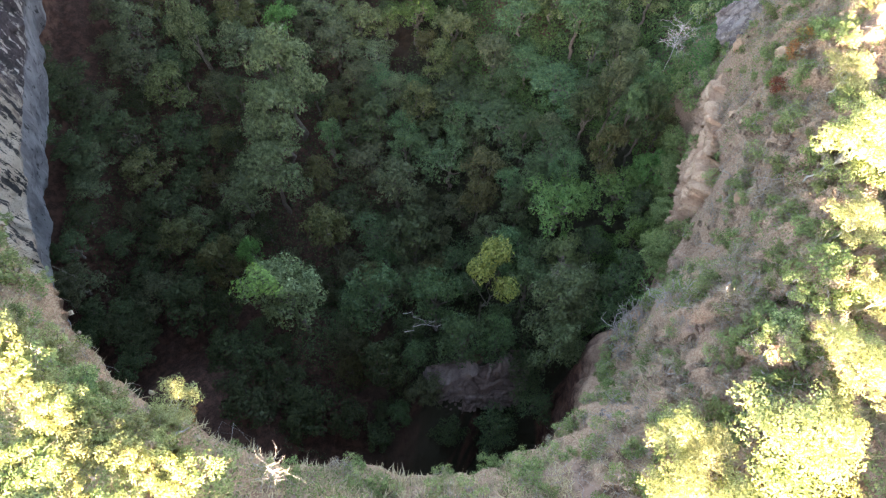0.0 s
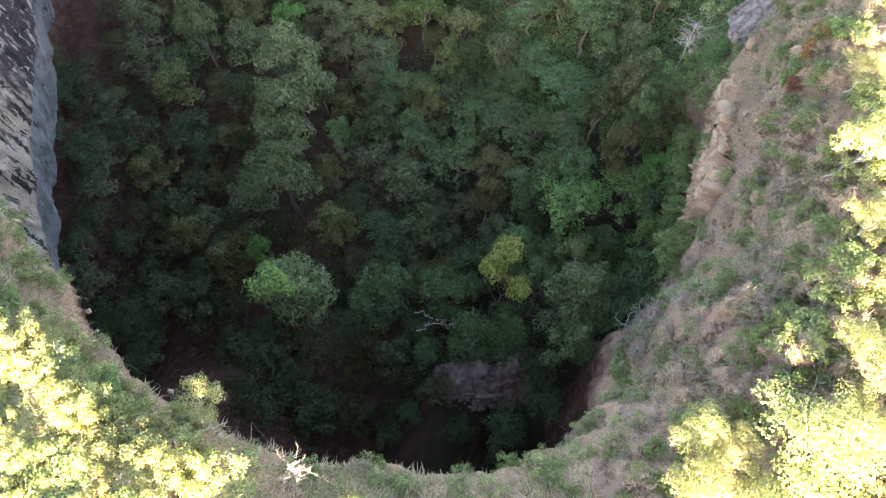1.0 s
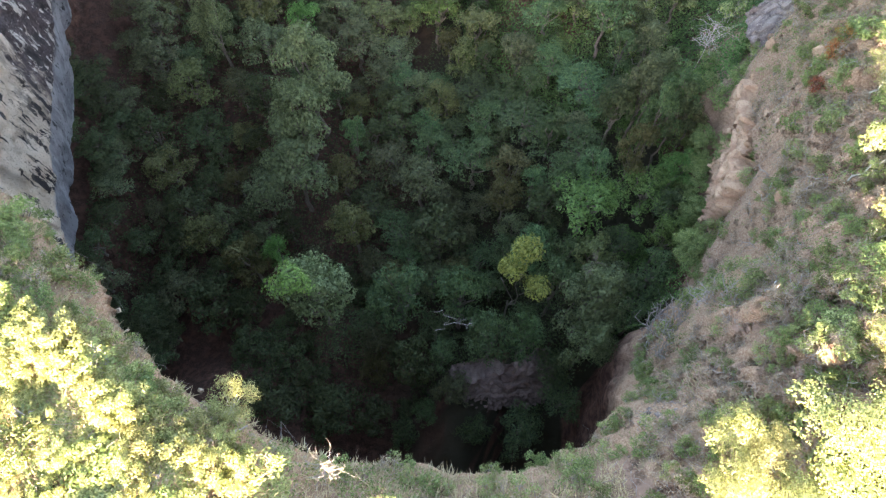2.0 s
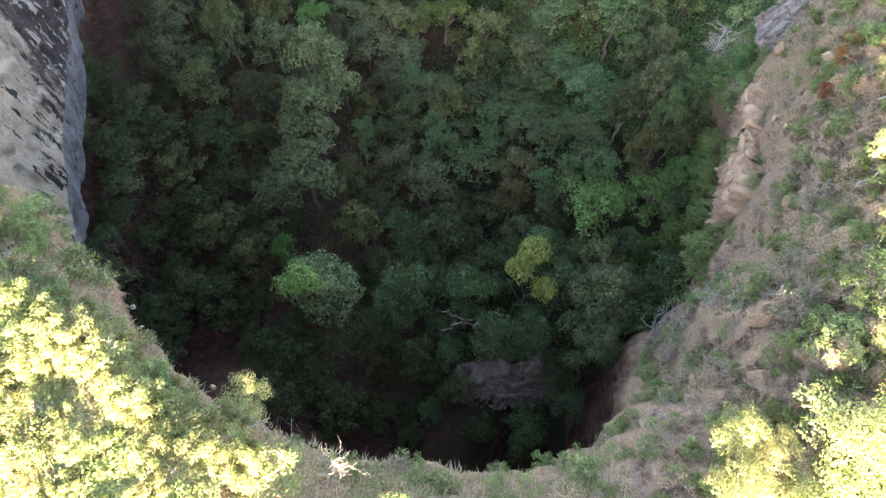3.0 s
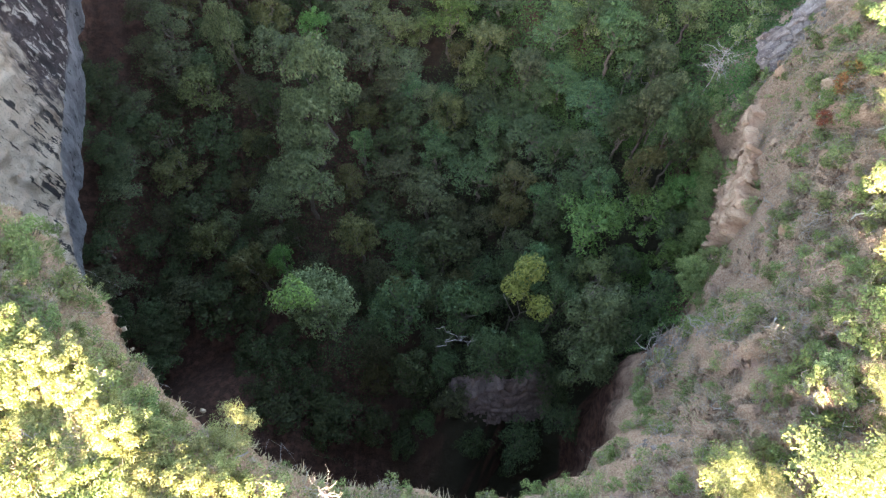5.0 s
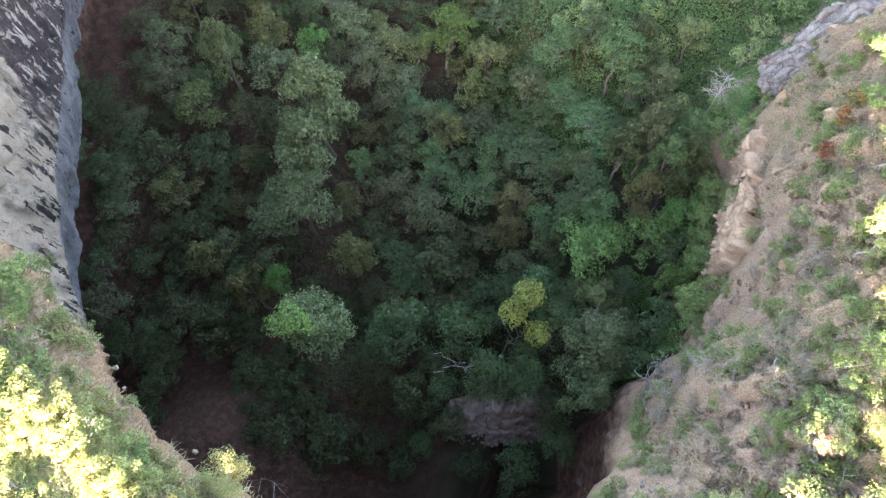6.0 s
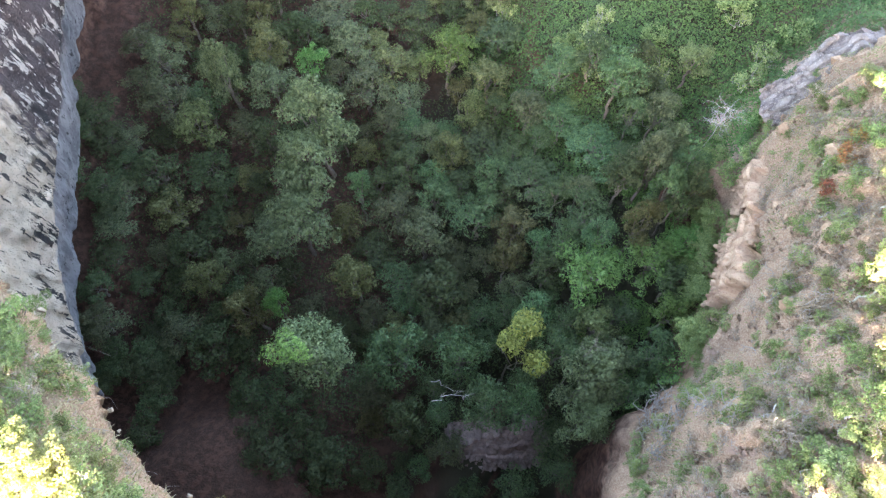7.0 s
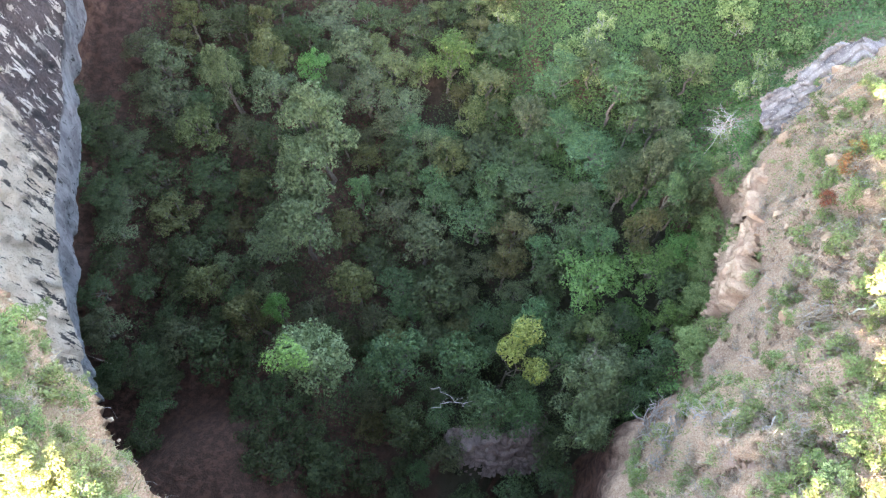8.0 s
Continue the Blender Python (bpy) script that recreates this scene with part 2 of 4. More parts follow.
def mesh_of(name, verts, faces, mat, shaded=False):
    """A mesh from an array of places and an array of faces that all have as many corners."""
    verts, faces = np.asarray(verts, dtype=np.float32), np.asarray(faces, dtype=np.int32)
    me = bpy.data.meshes.new(name)
    me.vertices.add(len(verts))
    me.vertices.foreach_set("co", verts.ravel())
    me.loops.add(faces.size)
    me.loops.foreach_set("vertex_index", faces.ravel())
    me.polygons.add(len(faces))
    me.polygons.foreach_set("loop_start", np.arange(0, faces.size, faces.shape[1], dtype=np.int32))
    me.materials.append(mat)
    me.update(calc_edges=True)
    me.validate()
    if shaded:
        me.polygons.foreach_set("use_smooth", np.ones(len(faces), dtype=bool))
    return me


def piece(name, me, parent, label=""):
    ob = new(name, me)
    ob.parent = parent
    return tagged(ob, label=label)


# ---- the ground: plateau, slopes and pit in one sheet ----
# the pit's lip, from the far end of the cliff round the near side to the far right: place and height
LIP = [(-42, 300, 34), (-42, 64, 33), (-42, 40, 33), (-41, 26, 31), (-34, 20, 28), (-25.5, 16, 26.5), (-22.2, 13.5, 27.2),
       (-19.9, 11.4, 26.8), (-18.2, 8.9, 26.2), (-15.8, 6.9, 26), (-13.2, 5.2, 25.4), (-10.2, 3.9, 24.6), (-7, 2.8, 23.6),
       (-2.8, 2.6, 22.8), (1.5, 2.9, 22.3), (5.0, 3.9, 22), (7.8, 6.1, 20.6), (9.9, 8.6, 17.2)]
LIP += [(11.1, 10.8, 13.6), (12.4, 13.0, 13.2), (14.4, 15.4, 15.0), (16.6, 18.2, 17.8), (17.6, 20.6, 15.5), (18.7, 23.2, 14), (19.9, 27, 15.5),
        (21.1, 31, 15.5), (23.0, 36.2, 15.8), (25.0, 37.8, 19.2), (28.5, 39.4, 22.5), (37, 43, 24), (120, 60, 28)]


def lip_at(x, y):
    """Distance to the lip (positive outside the pit), the lip's height at its nearest point and the way along it."""
    best = np.full(x.shape, 1e9)
    level = np.zeros(x.shape)
    inside = np.zeros(x.shape, dtype=bool)
    along, run = np.zeros(x.shape), 0.0
    ring = LIP + [(120, 300, 30)]
    for (x0, y0, z0), (x1, y1, z1) in zip(ring, ring[1:] + ring[:1]):
        if (x0, y0) in ((120, 60), (120, 300)):
            d = None
        else:
            dx, dy = x1 - x0, y1 - y0
            t = np.clip(((x - x0) * dx + (y - y0) * dy) / (dx * dx + dy * dy), 0, 1)
            d = np.hypot(x - x0 - t * dx, y - y0 - t * dy)
            near = d < best
            best = np.where(near, d, best)
            level = np.where(near, z0 + t * (z1 - z0), level)
            along = np.where(near, run + t * math.hypot(dx, dy), along)
            run += math.hypot(dx, dy)
        cross = (y0 > y) != (y1 > y)
        with np.errstate(divide="ignore", invalid="ignore"):
            inside ^= cross & (x < (x1 - x0) * (y - y0) / (y1 - y0 if y1 != y0 else 1e-9) + x0)
    return np.where(inside, -best, best), level, along


def edge(x, y):
    """The same for the ragged lip."""
    return lip_at(x + 1.9 * fbm(x, y, 5, 3, 11) + 0.9 * fbm(x, y, 1.5, 3, 12), y + 1.9 * fbm(x, y, 5, 3, 17) + 0.9 * fbm(x, y, 1.5, 3, 18))


def floor_level(x, y):
    base = -8.5 + 0.24 * np.clip(y - 8, 0, 60) + 0.10 * np.clip(y - 68, 0, 300)
    base = base + 9.0 * smooth(-3, 13, x) + 0.35 * np.clip(x - 13, 0, 60)
    base = base - 1.5 * smooth(-12, -30, x) * smooth(40, 15, y)
    base = base + (6.5 - 4.0 * smooth(36, 46, y)) * smooth(-30.5, -38.5, x) * smooth(16, 26, y)      # talus under the cliff
    base = base + 4.0 * smooth(38, 50, y) * smooth(-2, 8, x)             # the far slope climbs
    base = base + 5.0 * smooth(5.0, 1.5, np.hypot(x + 11.5, y - 16.8))   # a knoll of earth
    bed = -4.9 + 0.855 * np.clip(y - 11.1, -1, 4.2)                       # the ground that carries the rock ledge
    by_ledge = smooth(8.0, 4.4, abs(x - 2.2)) * smooth(6.0, 3.2, abs(y - 12.9))
    base = base + np.maximum(bed - base, 0) * by_ledge
    base = base + 2.4 * fbm(x, y, 2.4, 4, 6) * smooth(-17, -21, x) * smooth(22, 17, y)
    return base + 2.2 * fbm(x, y, 9, 4, 3) * (1 - by_ledge)


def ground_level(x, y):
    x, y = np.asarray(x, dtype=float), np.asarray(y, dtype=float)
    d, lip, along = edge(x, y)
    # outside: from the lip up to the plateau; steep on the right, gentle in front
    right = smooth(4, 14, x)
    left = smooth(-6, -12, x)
    # the climb beyond x = 22 is an unseen ridge, added to shade the right slope
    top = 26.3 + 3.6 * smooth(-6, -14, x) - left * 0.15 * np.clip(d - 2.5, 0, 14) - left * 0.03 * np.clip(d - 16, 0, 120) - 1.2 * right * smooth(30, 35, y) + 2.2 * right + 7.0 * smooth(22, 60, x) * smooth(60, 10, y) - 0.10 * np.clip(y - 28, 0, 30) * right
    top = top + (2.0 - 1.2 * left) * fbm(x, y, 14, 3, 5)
    top = top + (8.0 + 4.5 * smooth(18, 25, x)) * smooth(-10, -24, y) * smooth(-9, -3, x)   # unseen ridge behind the near rim, added to keep the sun off the pit
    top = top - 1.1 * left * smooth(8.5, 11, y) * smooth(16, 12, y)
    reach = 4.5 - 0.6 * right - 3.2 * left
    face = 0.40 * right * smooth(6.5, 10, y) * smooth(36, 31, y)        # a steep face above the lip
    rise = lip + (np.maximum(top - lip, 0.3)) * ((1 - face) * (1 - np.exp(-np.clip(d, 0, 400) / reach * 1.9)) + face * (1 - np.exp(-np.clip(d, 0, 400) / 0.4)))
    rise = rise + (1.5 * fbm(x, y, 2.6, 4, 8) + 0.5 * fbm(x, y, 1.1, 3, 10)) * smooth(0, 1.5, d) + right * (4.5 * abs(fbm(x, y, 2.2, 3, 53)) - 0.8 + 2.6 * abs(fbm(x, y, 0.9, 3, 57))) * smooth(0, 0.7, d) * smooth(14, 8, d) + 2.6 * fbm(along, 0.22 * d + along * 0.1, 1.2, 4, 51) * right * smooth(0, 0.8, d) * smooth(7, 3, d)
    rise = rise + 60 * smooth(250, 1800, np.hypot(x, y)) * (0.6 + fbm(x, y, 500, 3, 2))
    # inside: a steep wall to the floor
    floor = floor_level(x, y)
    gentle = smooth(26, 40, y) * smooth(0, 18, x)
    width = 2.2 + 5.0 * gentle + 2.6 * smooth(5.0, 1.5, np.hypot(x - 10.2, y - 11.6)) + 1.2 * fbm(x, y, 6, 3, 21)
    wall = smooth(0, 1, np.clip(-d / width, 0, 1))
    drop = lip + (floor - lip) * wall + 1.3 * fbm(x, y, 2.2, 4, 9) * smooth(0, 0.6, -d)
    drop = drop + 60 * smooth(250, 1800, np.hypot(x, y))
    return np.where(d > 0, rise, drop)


# a fine grid of the ground's height and of the distance to the ragged lip, to set things down quickly
CELL, WEST, SOUTH = 0.25, -46.0, -6.0
GRID_X, GRID_Y = np.meshgrid(np.arange(WEST, 50, CELL), np.arange(SOUTH, 80, CELL))
GRID_Z, GRID_D = ground_level(GRID_X, GRID_Y), edge(GRID_X, GRID_Y)[0]


def look_up(grid, x, y):
    u = np.clip((np.asarray(x, dtype=float) - WEST) / CELL, 0, grid.shape[1] - 1.001)
    v = np.clip((np.asarray(y, dtype=float) - SOUTH) / CELL, 0, grid.shape[0] - 1.001)
    i, j = u.astype(int), v.astype(int)
    fu, fv = u - i, v - j
    return (grid[j, i] * (1 - fu) + grid[j, i + 1] * fu) * (1 - fv) + (grid[j + 1, i] * (1 - fu) + grid[j + 1, i + 1] * fu) * fv


def ground_at(x, y):
    return float(look_up(GRID_Z, x, y))


def graded(low, high, step, far, fine=None):
    """Grid lines: even ones inside, half as far apart in the stretch called fine, growing outwards."""
    inner = np.arange(low, high + step / 2, step)
    if fine:
        inner = np.unique(np.concatenate((inner, (inner[:-1] + step / 2)[(inner[:-1] > fine[0]) & (inner[:-1] < fine[1])])))
    grow, width, at = [], step, 0.0
    while at < far:
        width *= 1.25
        at += width
        grow.append(at)
    grow = np.array(grow)
    return np.concatenate((low - grow[::-1], inner, inner[-1] + grow))


def build_ground():
    xs, ys = graded(-42, 32, 0.28, 2500, (7, 25)), graded(-4, 66, 0.28, 2500, (1, 38))
    gx, gy = np.meshgrid(xs, ys)
    gz = ground_level(gx, gy)
    # the pit is bell-shaped: its wall goes back under the lip, far on the left, little on the right
    d, lip, _ = lip_at(gx, gy)
    ox, oy = gx + 4, gy - 24
    length = np.maximum(np.hypot(ox, oy), 4.0)
    bell = 0.10 + 0.90 * smooth(4, -10, gx) * smooth(26, 17, gy)
    below = smooth(0.3, 12.0, lip - gz) * (d < 2.0)
    back = 24.0 * bell * below * smooth(-24, -2.5, d) * (1 - smooth(19, 30, gy) * smooth(-5, 10, gx))
    px, py = back * ox / length, back * oy / length
    # uneven steep faces: push the corners sideways a little
    slope_y, slope_x = np.gradient(gz, ys, xs)
    steep = smooth(0.8, 3.0, np.hypot(slope_x, slope_y))
    gx = gx + px + steep * 0.7 * fbm(gz * 0.6 + gx, gy + gx * 0.5, 1.9, 4, 31)
    gy = gy + py + steep * 0.7 * fbm(gz * 0.6 - gx, gx + gy * 0.5, 1.9, 4, 37)
    verts = np.stack((gx, gy, gz), -1).reshape(-1, 3)
    w = len(xs)
    i = (np.arange(len(ys) - 1)[:, None] * w + np.arange(w - 1)[None, :]).ravel()
    faces = np.stack((i, i + 1, i + w + 1, i + w), -1)
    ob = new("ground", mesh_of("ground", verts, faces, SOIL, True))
    return tagged(ob, "dry pinkish soil slopes round a deep red-earth pit", "ground", kind="structure")


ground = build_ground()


def build_cliff():
    """The rock wall on the left: upright above, undercut below a seam that climbs away from the near rim."""
    ys, zs = np.arange(15.0, 90.0, 0.22), np.arange(-12.0, 33.4, 0.22)
    gy, gz = np.meshgrid(ys, zs)
    seam = 1.6 + 0.45 * gy + 0.9 * (lattice(np.floor(gy / 1.3), np.floor(gy / 1.3) * 0, 13) - 0.5) + 2.2 * fbm(gy, gy * 0.3, 3.0, 4, 15)
    over = 0.45 * smooth(0.2, -0.5, gz - seam) + 0.55 * smooth(0.0, -4.5, gz - seam)
    x = -33.1 + 3.0 * smooth(24, 15, gy) + 0.004 * np.clip(gy - 40, 0, 60) ** 1.3
    under = np.clip(seam - gz, 0, 60)
    x = x - 0.5 * over + 2.2 * fbm(gy, gz * 0.25, 4.0, 5, 23) * smooth(0.5, 4, under) - 0.28 * np.clip(under, 0, 7.5) - 0.95 * np.clip(under - 7.5, 0, 8.0)
    tall = fbm(gy, gz * 0.22, 2.4, 4, 41)
    # joints split the upper wall into blocks and leaning slabs
    u, v = gy / 1.1 + 0.7 * tall, gz / 0.6 + 0.6 * tall + 0.35 * gy
    blocks = lattice(np.floor(u), np.floor(v), 7) - 0.5
    slabs = lattice(np.floor(gy / 0.9 + 0.30 * gz + 0.8 * tall), np.floor(gz / 3.1), 9) - 0.5
    above = smooth(-1, 1, gz - seam)
    x = x + (0.14 + 0.8 * (1 - above)) * tall + (0.30 * blocks + 0.42 * slabs) * above + (0.07 + 0.25 * (1 - above)) * fbm(gy, gz, 0.9, 3, 47)
    x = x - 0.8 * smooth(28, 33.4, gz)
    n = len(ys)
    front = np.stack((x, gy, gz), -1).reshape(-1, 3)
    i = (np.arange(len(zs) - 1)[:, None] * n + np.arange(n - 1)[None, :]).ravel()
    faces = np.stack((i, i + 1, i + n + 1, i + n), -1)
    # a plain back closes the wall
    k = len(front)
    corner = np.array([0, n - 1, k - 1, k - n])
    rear = front[corner].copy()
    rear[:, 0] = -50.0
    a, c, e, g = corner
    faces = np.concatenate((faces, np.array([(k + 3, k + 2, k + 1, k), (a, k, k + 1, c), (c, k + 1, k + 2, e), (e, k + 2, k + 3, g), (g, k + 3, k, a)])))
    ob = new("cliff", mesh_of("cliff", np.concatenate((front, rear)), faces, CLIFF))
    return tagged(ob, "pale limestone cliff, blue-grey and drip-stained below", "cliff", kind="structure")


build_cliff()


def build_pit_wall():
    """The earth and rock wall under the near lip, set back beneath it."""
    corners = LIP[3:23]
    line = np.array([(x, y, z) for x, y, z in corners])
    step = np.concatenate(([0], np.cumsum(np.hypot(*(np.diff(line[:, :2], axis=0).T)))))
    s = np.arange(0, step[-1], 0.25)
    x, y, z = (np.interp(s, step, line[:, k]) for k in range(3))
    kernel = np.ones(21) / 21
    x, y = (np.convolve(np.pad(q, 10, mode="edge"), kernel, "valid") for q in (x, y))
    tx, ty = np.gradient(x), np.gradient(y)
    length = np.hypot(tx, ty)
    nx, ny = -ty / length, tx / length            # turned away from the pit below
    inward = np.sign(nx * (0 - x) + ny * (22 - y))
    nx, ny = -nx * inward, -ny * inward
    v = np.linspace(0, 1, 90)[:, None]
    low = -14.0
    gz = (z[None, :] - 0.8) * (1 - v) + low * v
    drop = z[None, :] - gz
    off = 0.6 + (0.04 + 0.50 * smooth(2, -12, x) * smooth(26, 17, y))[None, :] * drop
    run = s[None, :] + 0 * v
    off = off + 1.6 * fbm(run, gz * 0.45, 3.2, 4, 83) + 0.8 * fbm(run, gz, 0.9, 3, 85)
    verts = np.stack((x + nx * off, y + ny * off, gz), -1).reshape(-1, 3)
    n = len(s)
    i = (np.arange(89)[:, None] * n + np.arange(n - 1)[None, :]).ravel()
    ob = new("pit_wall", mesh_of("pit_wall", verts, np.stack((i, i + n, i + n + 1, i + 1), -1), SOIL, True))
    solid = ob.modifiers.new("thickness", "SOLIDIFY")
    solid.thickness, solid.offset = 0.5, 1.0
    return tagged(ob, "steep red-brown earth wall under the rim", "wall", kind="structure")


build_pit_wall()


# ---- plants ----
def leaves(centres, normals, sizes, rng, narrow=0.5):
    """Small pointed leaves as arrays of corners and faces."""
    n = len(centres)
    normals = normals / np.maximum(np.linalg.norm(normals, axis=1, keepdims=True), 1e-6)
    other = rng.normal(size=(n, 3))
    along = np.cross(normals, other)
    along /= np.maximum(np.linalg.norm(along, axis=1, keepdims=True), 1e-6)
    across = np.cross(normals, along) * (sizes * narrow * 0.62)[:, None]
    s = sizes[:, None]
    corners = np.stack((centres - along * s * 0.42 + across, centres - along * s * 0.42 - across, centres + along * s * 0.58), 1).reshape(-1, 3)
    return corners, np.arange(3 * n).reshape(-1, 3)


def tube(points, radii, sides=6):
    """A tapered, bent branch as arrays of corners and quads, open at its ends."""
    points = np.asarray(points, dtype=float)
    tangents = np.gradient(points, axis=0)
    tangents /= np.maximum(np.linalg.norm(tangents, axis=1, keepdims=True), 1e-6)
    ref = np.array([0.31, 0.17, 0.93]) if abs(tangents[0][2]) < 0.8 else np.array([0.97, 0.2, 0.1])
    u = np.cross(tangents, ref)
    u /= np.maximum(np.linalg.norm(u, axis=1, keepdims=True), 1e-6)
    v = np.cross(tangents, u)
    a = np.linspace(0, 2 * math.pi, sides, endpoint=False)
    ring = (np.cos(a)[None, :, None] * u[:, None] + np.sin(a)[None, :, None] * v[:, None]) * np.asarray(radii)[:, None, None]
    verts = (points[:, None] + ring).reshape(-1, 3)
    k, j = np.meshgrid(np.arange(len(points) - 1), np.arange(sides), indexing="ij")
    k, j = k.ravel(), j.ravel()
    faces = np.stack((k * sides + j, k * sides + (j + 1) % sides, (k + 1) * sides + (j + 1) % sides, (k + 1) * sides + j), -1)
    return verts, faces


def bent(a, b, rng, wobble=0.12, steps=6):
    a, b = np.asarray(a, dtype=float), np.asarray(b, dtype=float)
    t = np.linspace(0, 1, steps)[:, None]
    push = rng.normal(size=(steps, 3)) * np.linalg.norm(b - a) * wobble * np.sin(math.pi * t)
    return a + (b - a) * t + push


def joined(pieces):
    verts, faces, k = [], [], 0
    for v, f in pieces:
        verts.append(v)
        faces.append(f + k)
        k += len(v)
    return np.concatenate(verts), np.concatenate(faces)


def make_tree(name, label, leaf, seed, lobes=8, per_lobe=5, count=2050, leaf_size=0.345, narrow=0.5, flat=0.7,
              dome=0.42, bark=None, lean=(0.0, 0.0), group="trees in the pit", category="tree", heads=None, thick=0.26):
    """A broad-leaved tree 10 m high with a crown radius of about 3.4 m; placed and sized by its copies.
    The crown is made of lobes, each of several leafy clumps, with gaps between."""
    rng = np.random.default_rng(seed)
    root = tagged(new(name), label, category, group)
    tops, clumps = [], []
    if heads:
        for x, y, z, r in heads:
            tops.append((x, y, z))
            for k in range(per_lobe):
                a = k * 2.399963
                clumps.append((x + math.cos(a) * r * 0.55, y + math.sin(a) * r * 0.55, z + r * rng.uniform(-0.1, 0.35), r * 0.55))
    for k in range(0 if heads else lobes):
        a = k * 2.399963 + rng.uniform(-0.5, 0.5)
        out_by = math.sqrt((k + 0.3) / lobes) * 2.7 * rng.uniform(0.85, 1.12)
        up = 8.6 - (out_by / 3.4) ** 2 * 10 * dome * rng.uniform(0.7, 1.25) + rng.uniform(-0.9, 0.6)
        x, y = math.cos(a) * out_by + lean[0] * up / 10, math.sin(a) * out_by + lean[1] * up / 10
        tops.append((x, y, up))
        size = rng.uniform(0.85, 1.25)
        for j in range(per_lobe):
            b = j * 2.399963 + rng.uniform(-0.6, 0.6) + a
            r = math.sqrt((j + 0.2) / per_lobe) * size
            clumps.append((x + math.cos(b) * r, y + math.sin(b) * r, up + 0.65 - 0.75 * (r / size) ** 2 * rng.uniform(0.5, 1.3), rng.uniform(0.38, 0.66) * size))
    for k in range(0 if heads else 11):            # leafy boughs lower down
        a, r = k * 2.399963 + seed, rng.uniform(0.9, 2.5)
        up = rng.uniform(4.4, 6.9)
        clumps.append((math.cos(a) * r + lean[0] * up / 10, math.sin(a) * r + lean[1] * up / 10, up, rng.uniform(0.45, 0.75)))
    cs, ns, ss = [], [], []
    weight = sum(q[3] ** 2 for q in clumps)
    for x, y, z, r in clumps:
        n = max(6, int(1.58 * count * r * r / weight))
        way = rng.normal(size=(n, 3))
        way[:, 2] = np.where(way[:, 2] < -0.1, -way[:, 2] * rng.uniform(-0.5, 1, n), way[:, 2])
        way /= np.linalg.norm(way, axis=1, keepdims=True)
        ragged = 1 + 0.30 * np.sin(way[:, 0] * 6 + seed + x) * np.sin(way[:, 1] * 5 + z * 3)
        reach = r * ragged * (0.72 + 0.28 * np.sqrt(rng.uniform(size=n)))
        reach = np.where(rng.uniform(size=n) < 0.06, reach * rng.uniform(1.1, 1.45, n), reach)
        cs.append(np.array((x, y, z)) + way * reach[:, None] * np.array([1.1, 1.1, flat]))
        ns.append(way + rng.normal(size=(n, 3)) * 0.38 + np.array([0, 0, 0.25]))
        ss.append(0.88 * leaf_size * rng.uniform(0.6, 1.35, n))
    v, f = leaves(np.concatenate(cs), np.concatenate(ns), np.concatenate(ss), rng, narrow)
    wood = bark or BARK
    fork = np.array([lean[0] * 0.45, lean[1] * 0.45, 4.5])
    trunk = bent((0, 0, -0.8), fork, rng, 0.04, 7)
    piece("trunk", mesh_of("trunk", *tube(trunk, np.linspace(thick, thick * 0.65, 7), 7), wood, True), root)
    for c in tops[:7]:
        piece("limb", mesh_of("limb", *tube(bent(fork - np.array([0, 0, rng.uniform(0, 1.2)]), np.array(c), rng, 0.07, 6), np.linspace(thick * 0.5, thick * 0.12, 6), 5), wood, True), root)
    piece("crown", mesh_of("crown", v, f, LEAF[leaf]), root)
    return root


def shrub_shape(seed, count, leaf_size, narrow=0.5, twigs=9, tall=1.0):
    """Stems and leaves, as arrays, of a shrub about 2 m wide and 1.5 m high."""
    rng = np.random.default_rng(seed)
    stems, cs, ns = [], [], []
    for k in range(twigs):
        a = k * 2.399963 + rng.uniform(-0.5, 0.5)
        r = rng.uniform(0.35, 1.0)
        tip = np.array([math.cos(a) * r, math.sin(a) * r, rng.uniform(0.7, 1.45) * (1.15 - 0.5 * r) * tall])
        path = bent((0.1 * math.cos(a), 0.1 * math.sin(a), -0.3), tip, rng, 0.10, 5)
        stem = [tube(path, np.linspace(0.035, 0.010, 5), 3)]
        for j in range(2):
            side = path[3] + rng.normal(size=3) * 0.30 + np.array([0, 0, 0.2])
            stem.append(tube(bent(path[3], side, rng, 0.1, 3), np.linspace(0.016, 0.006, 3), 3))
        stems.append(joined(stem))
        n = int(count / twigs)
        way = rng.normal(size=(n, 3))
        way /= np.maximum(np.linalg.norm(way, axis=1, keepdims=True), 1e-6)
        cs.append(tip + way * (0.38 * np.sqrt(rng.uniform(0.15, 1, n)))[:, None] * np.array([1.1, 1.1, 0.8]) - np.array([0, 0, 0.12]))
        ns.append(way + rng.normal(size=(n, 3)) * 0.6 + np.array([0, 0, 0.4]))
    c = np.concatenate(cs)
    return stems, leaves(c, np.concatenate(ns), leaf_size * rng.uniform(0.6, 1.3, len(c)), rng, narrow) if count else None


def make_shrub(name, label, leaf, seed, count=700, leaf_size=0.16, narrow=0.5, twigs=9, wood=None, group="shrubs on the slopes", tall=1.0):
    root = tagged(new(name), label, "shrub", group)
    stems, foliage = shrub_shape(seed, count, leaf_size, narrow, twigs, tall)
    for stem in stems:
        piece("stem", mesh_of("stem", *stem, wood or BARK, True), root)
    if foliage:
        piece("foliage", mesh_of("foliage", *foliage, LEAF[leaf]), root)
    return root


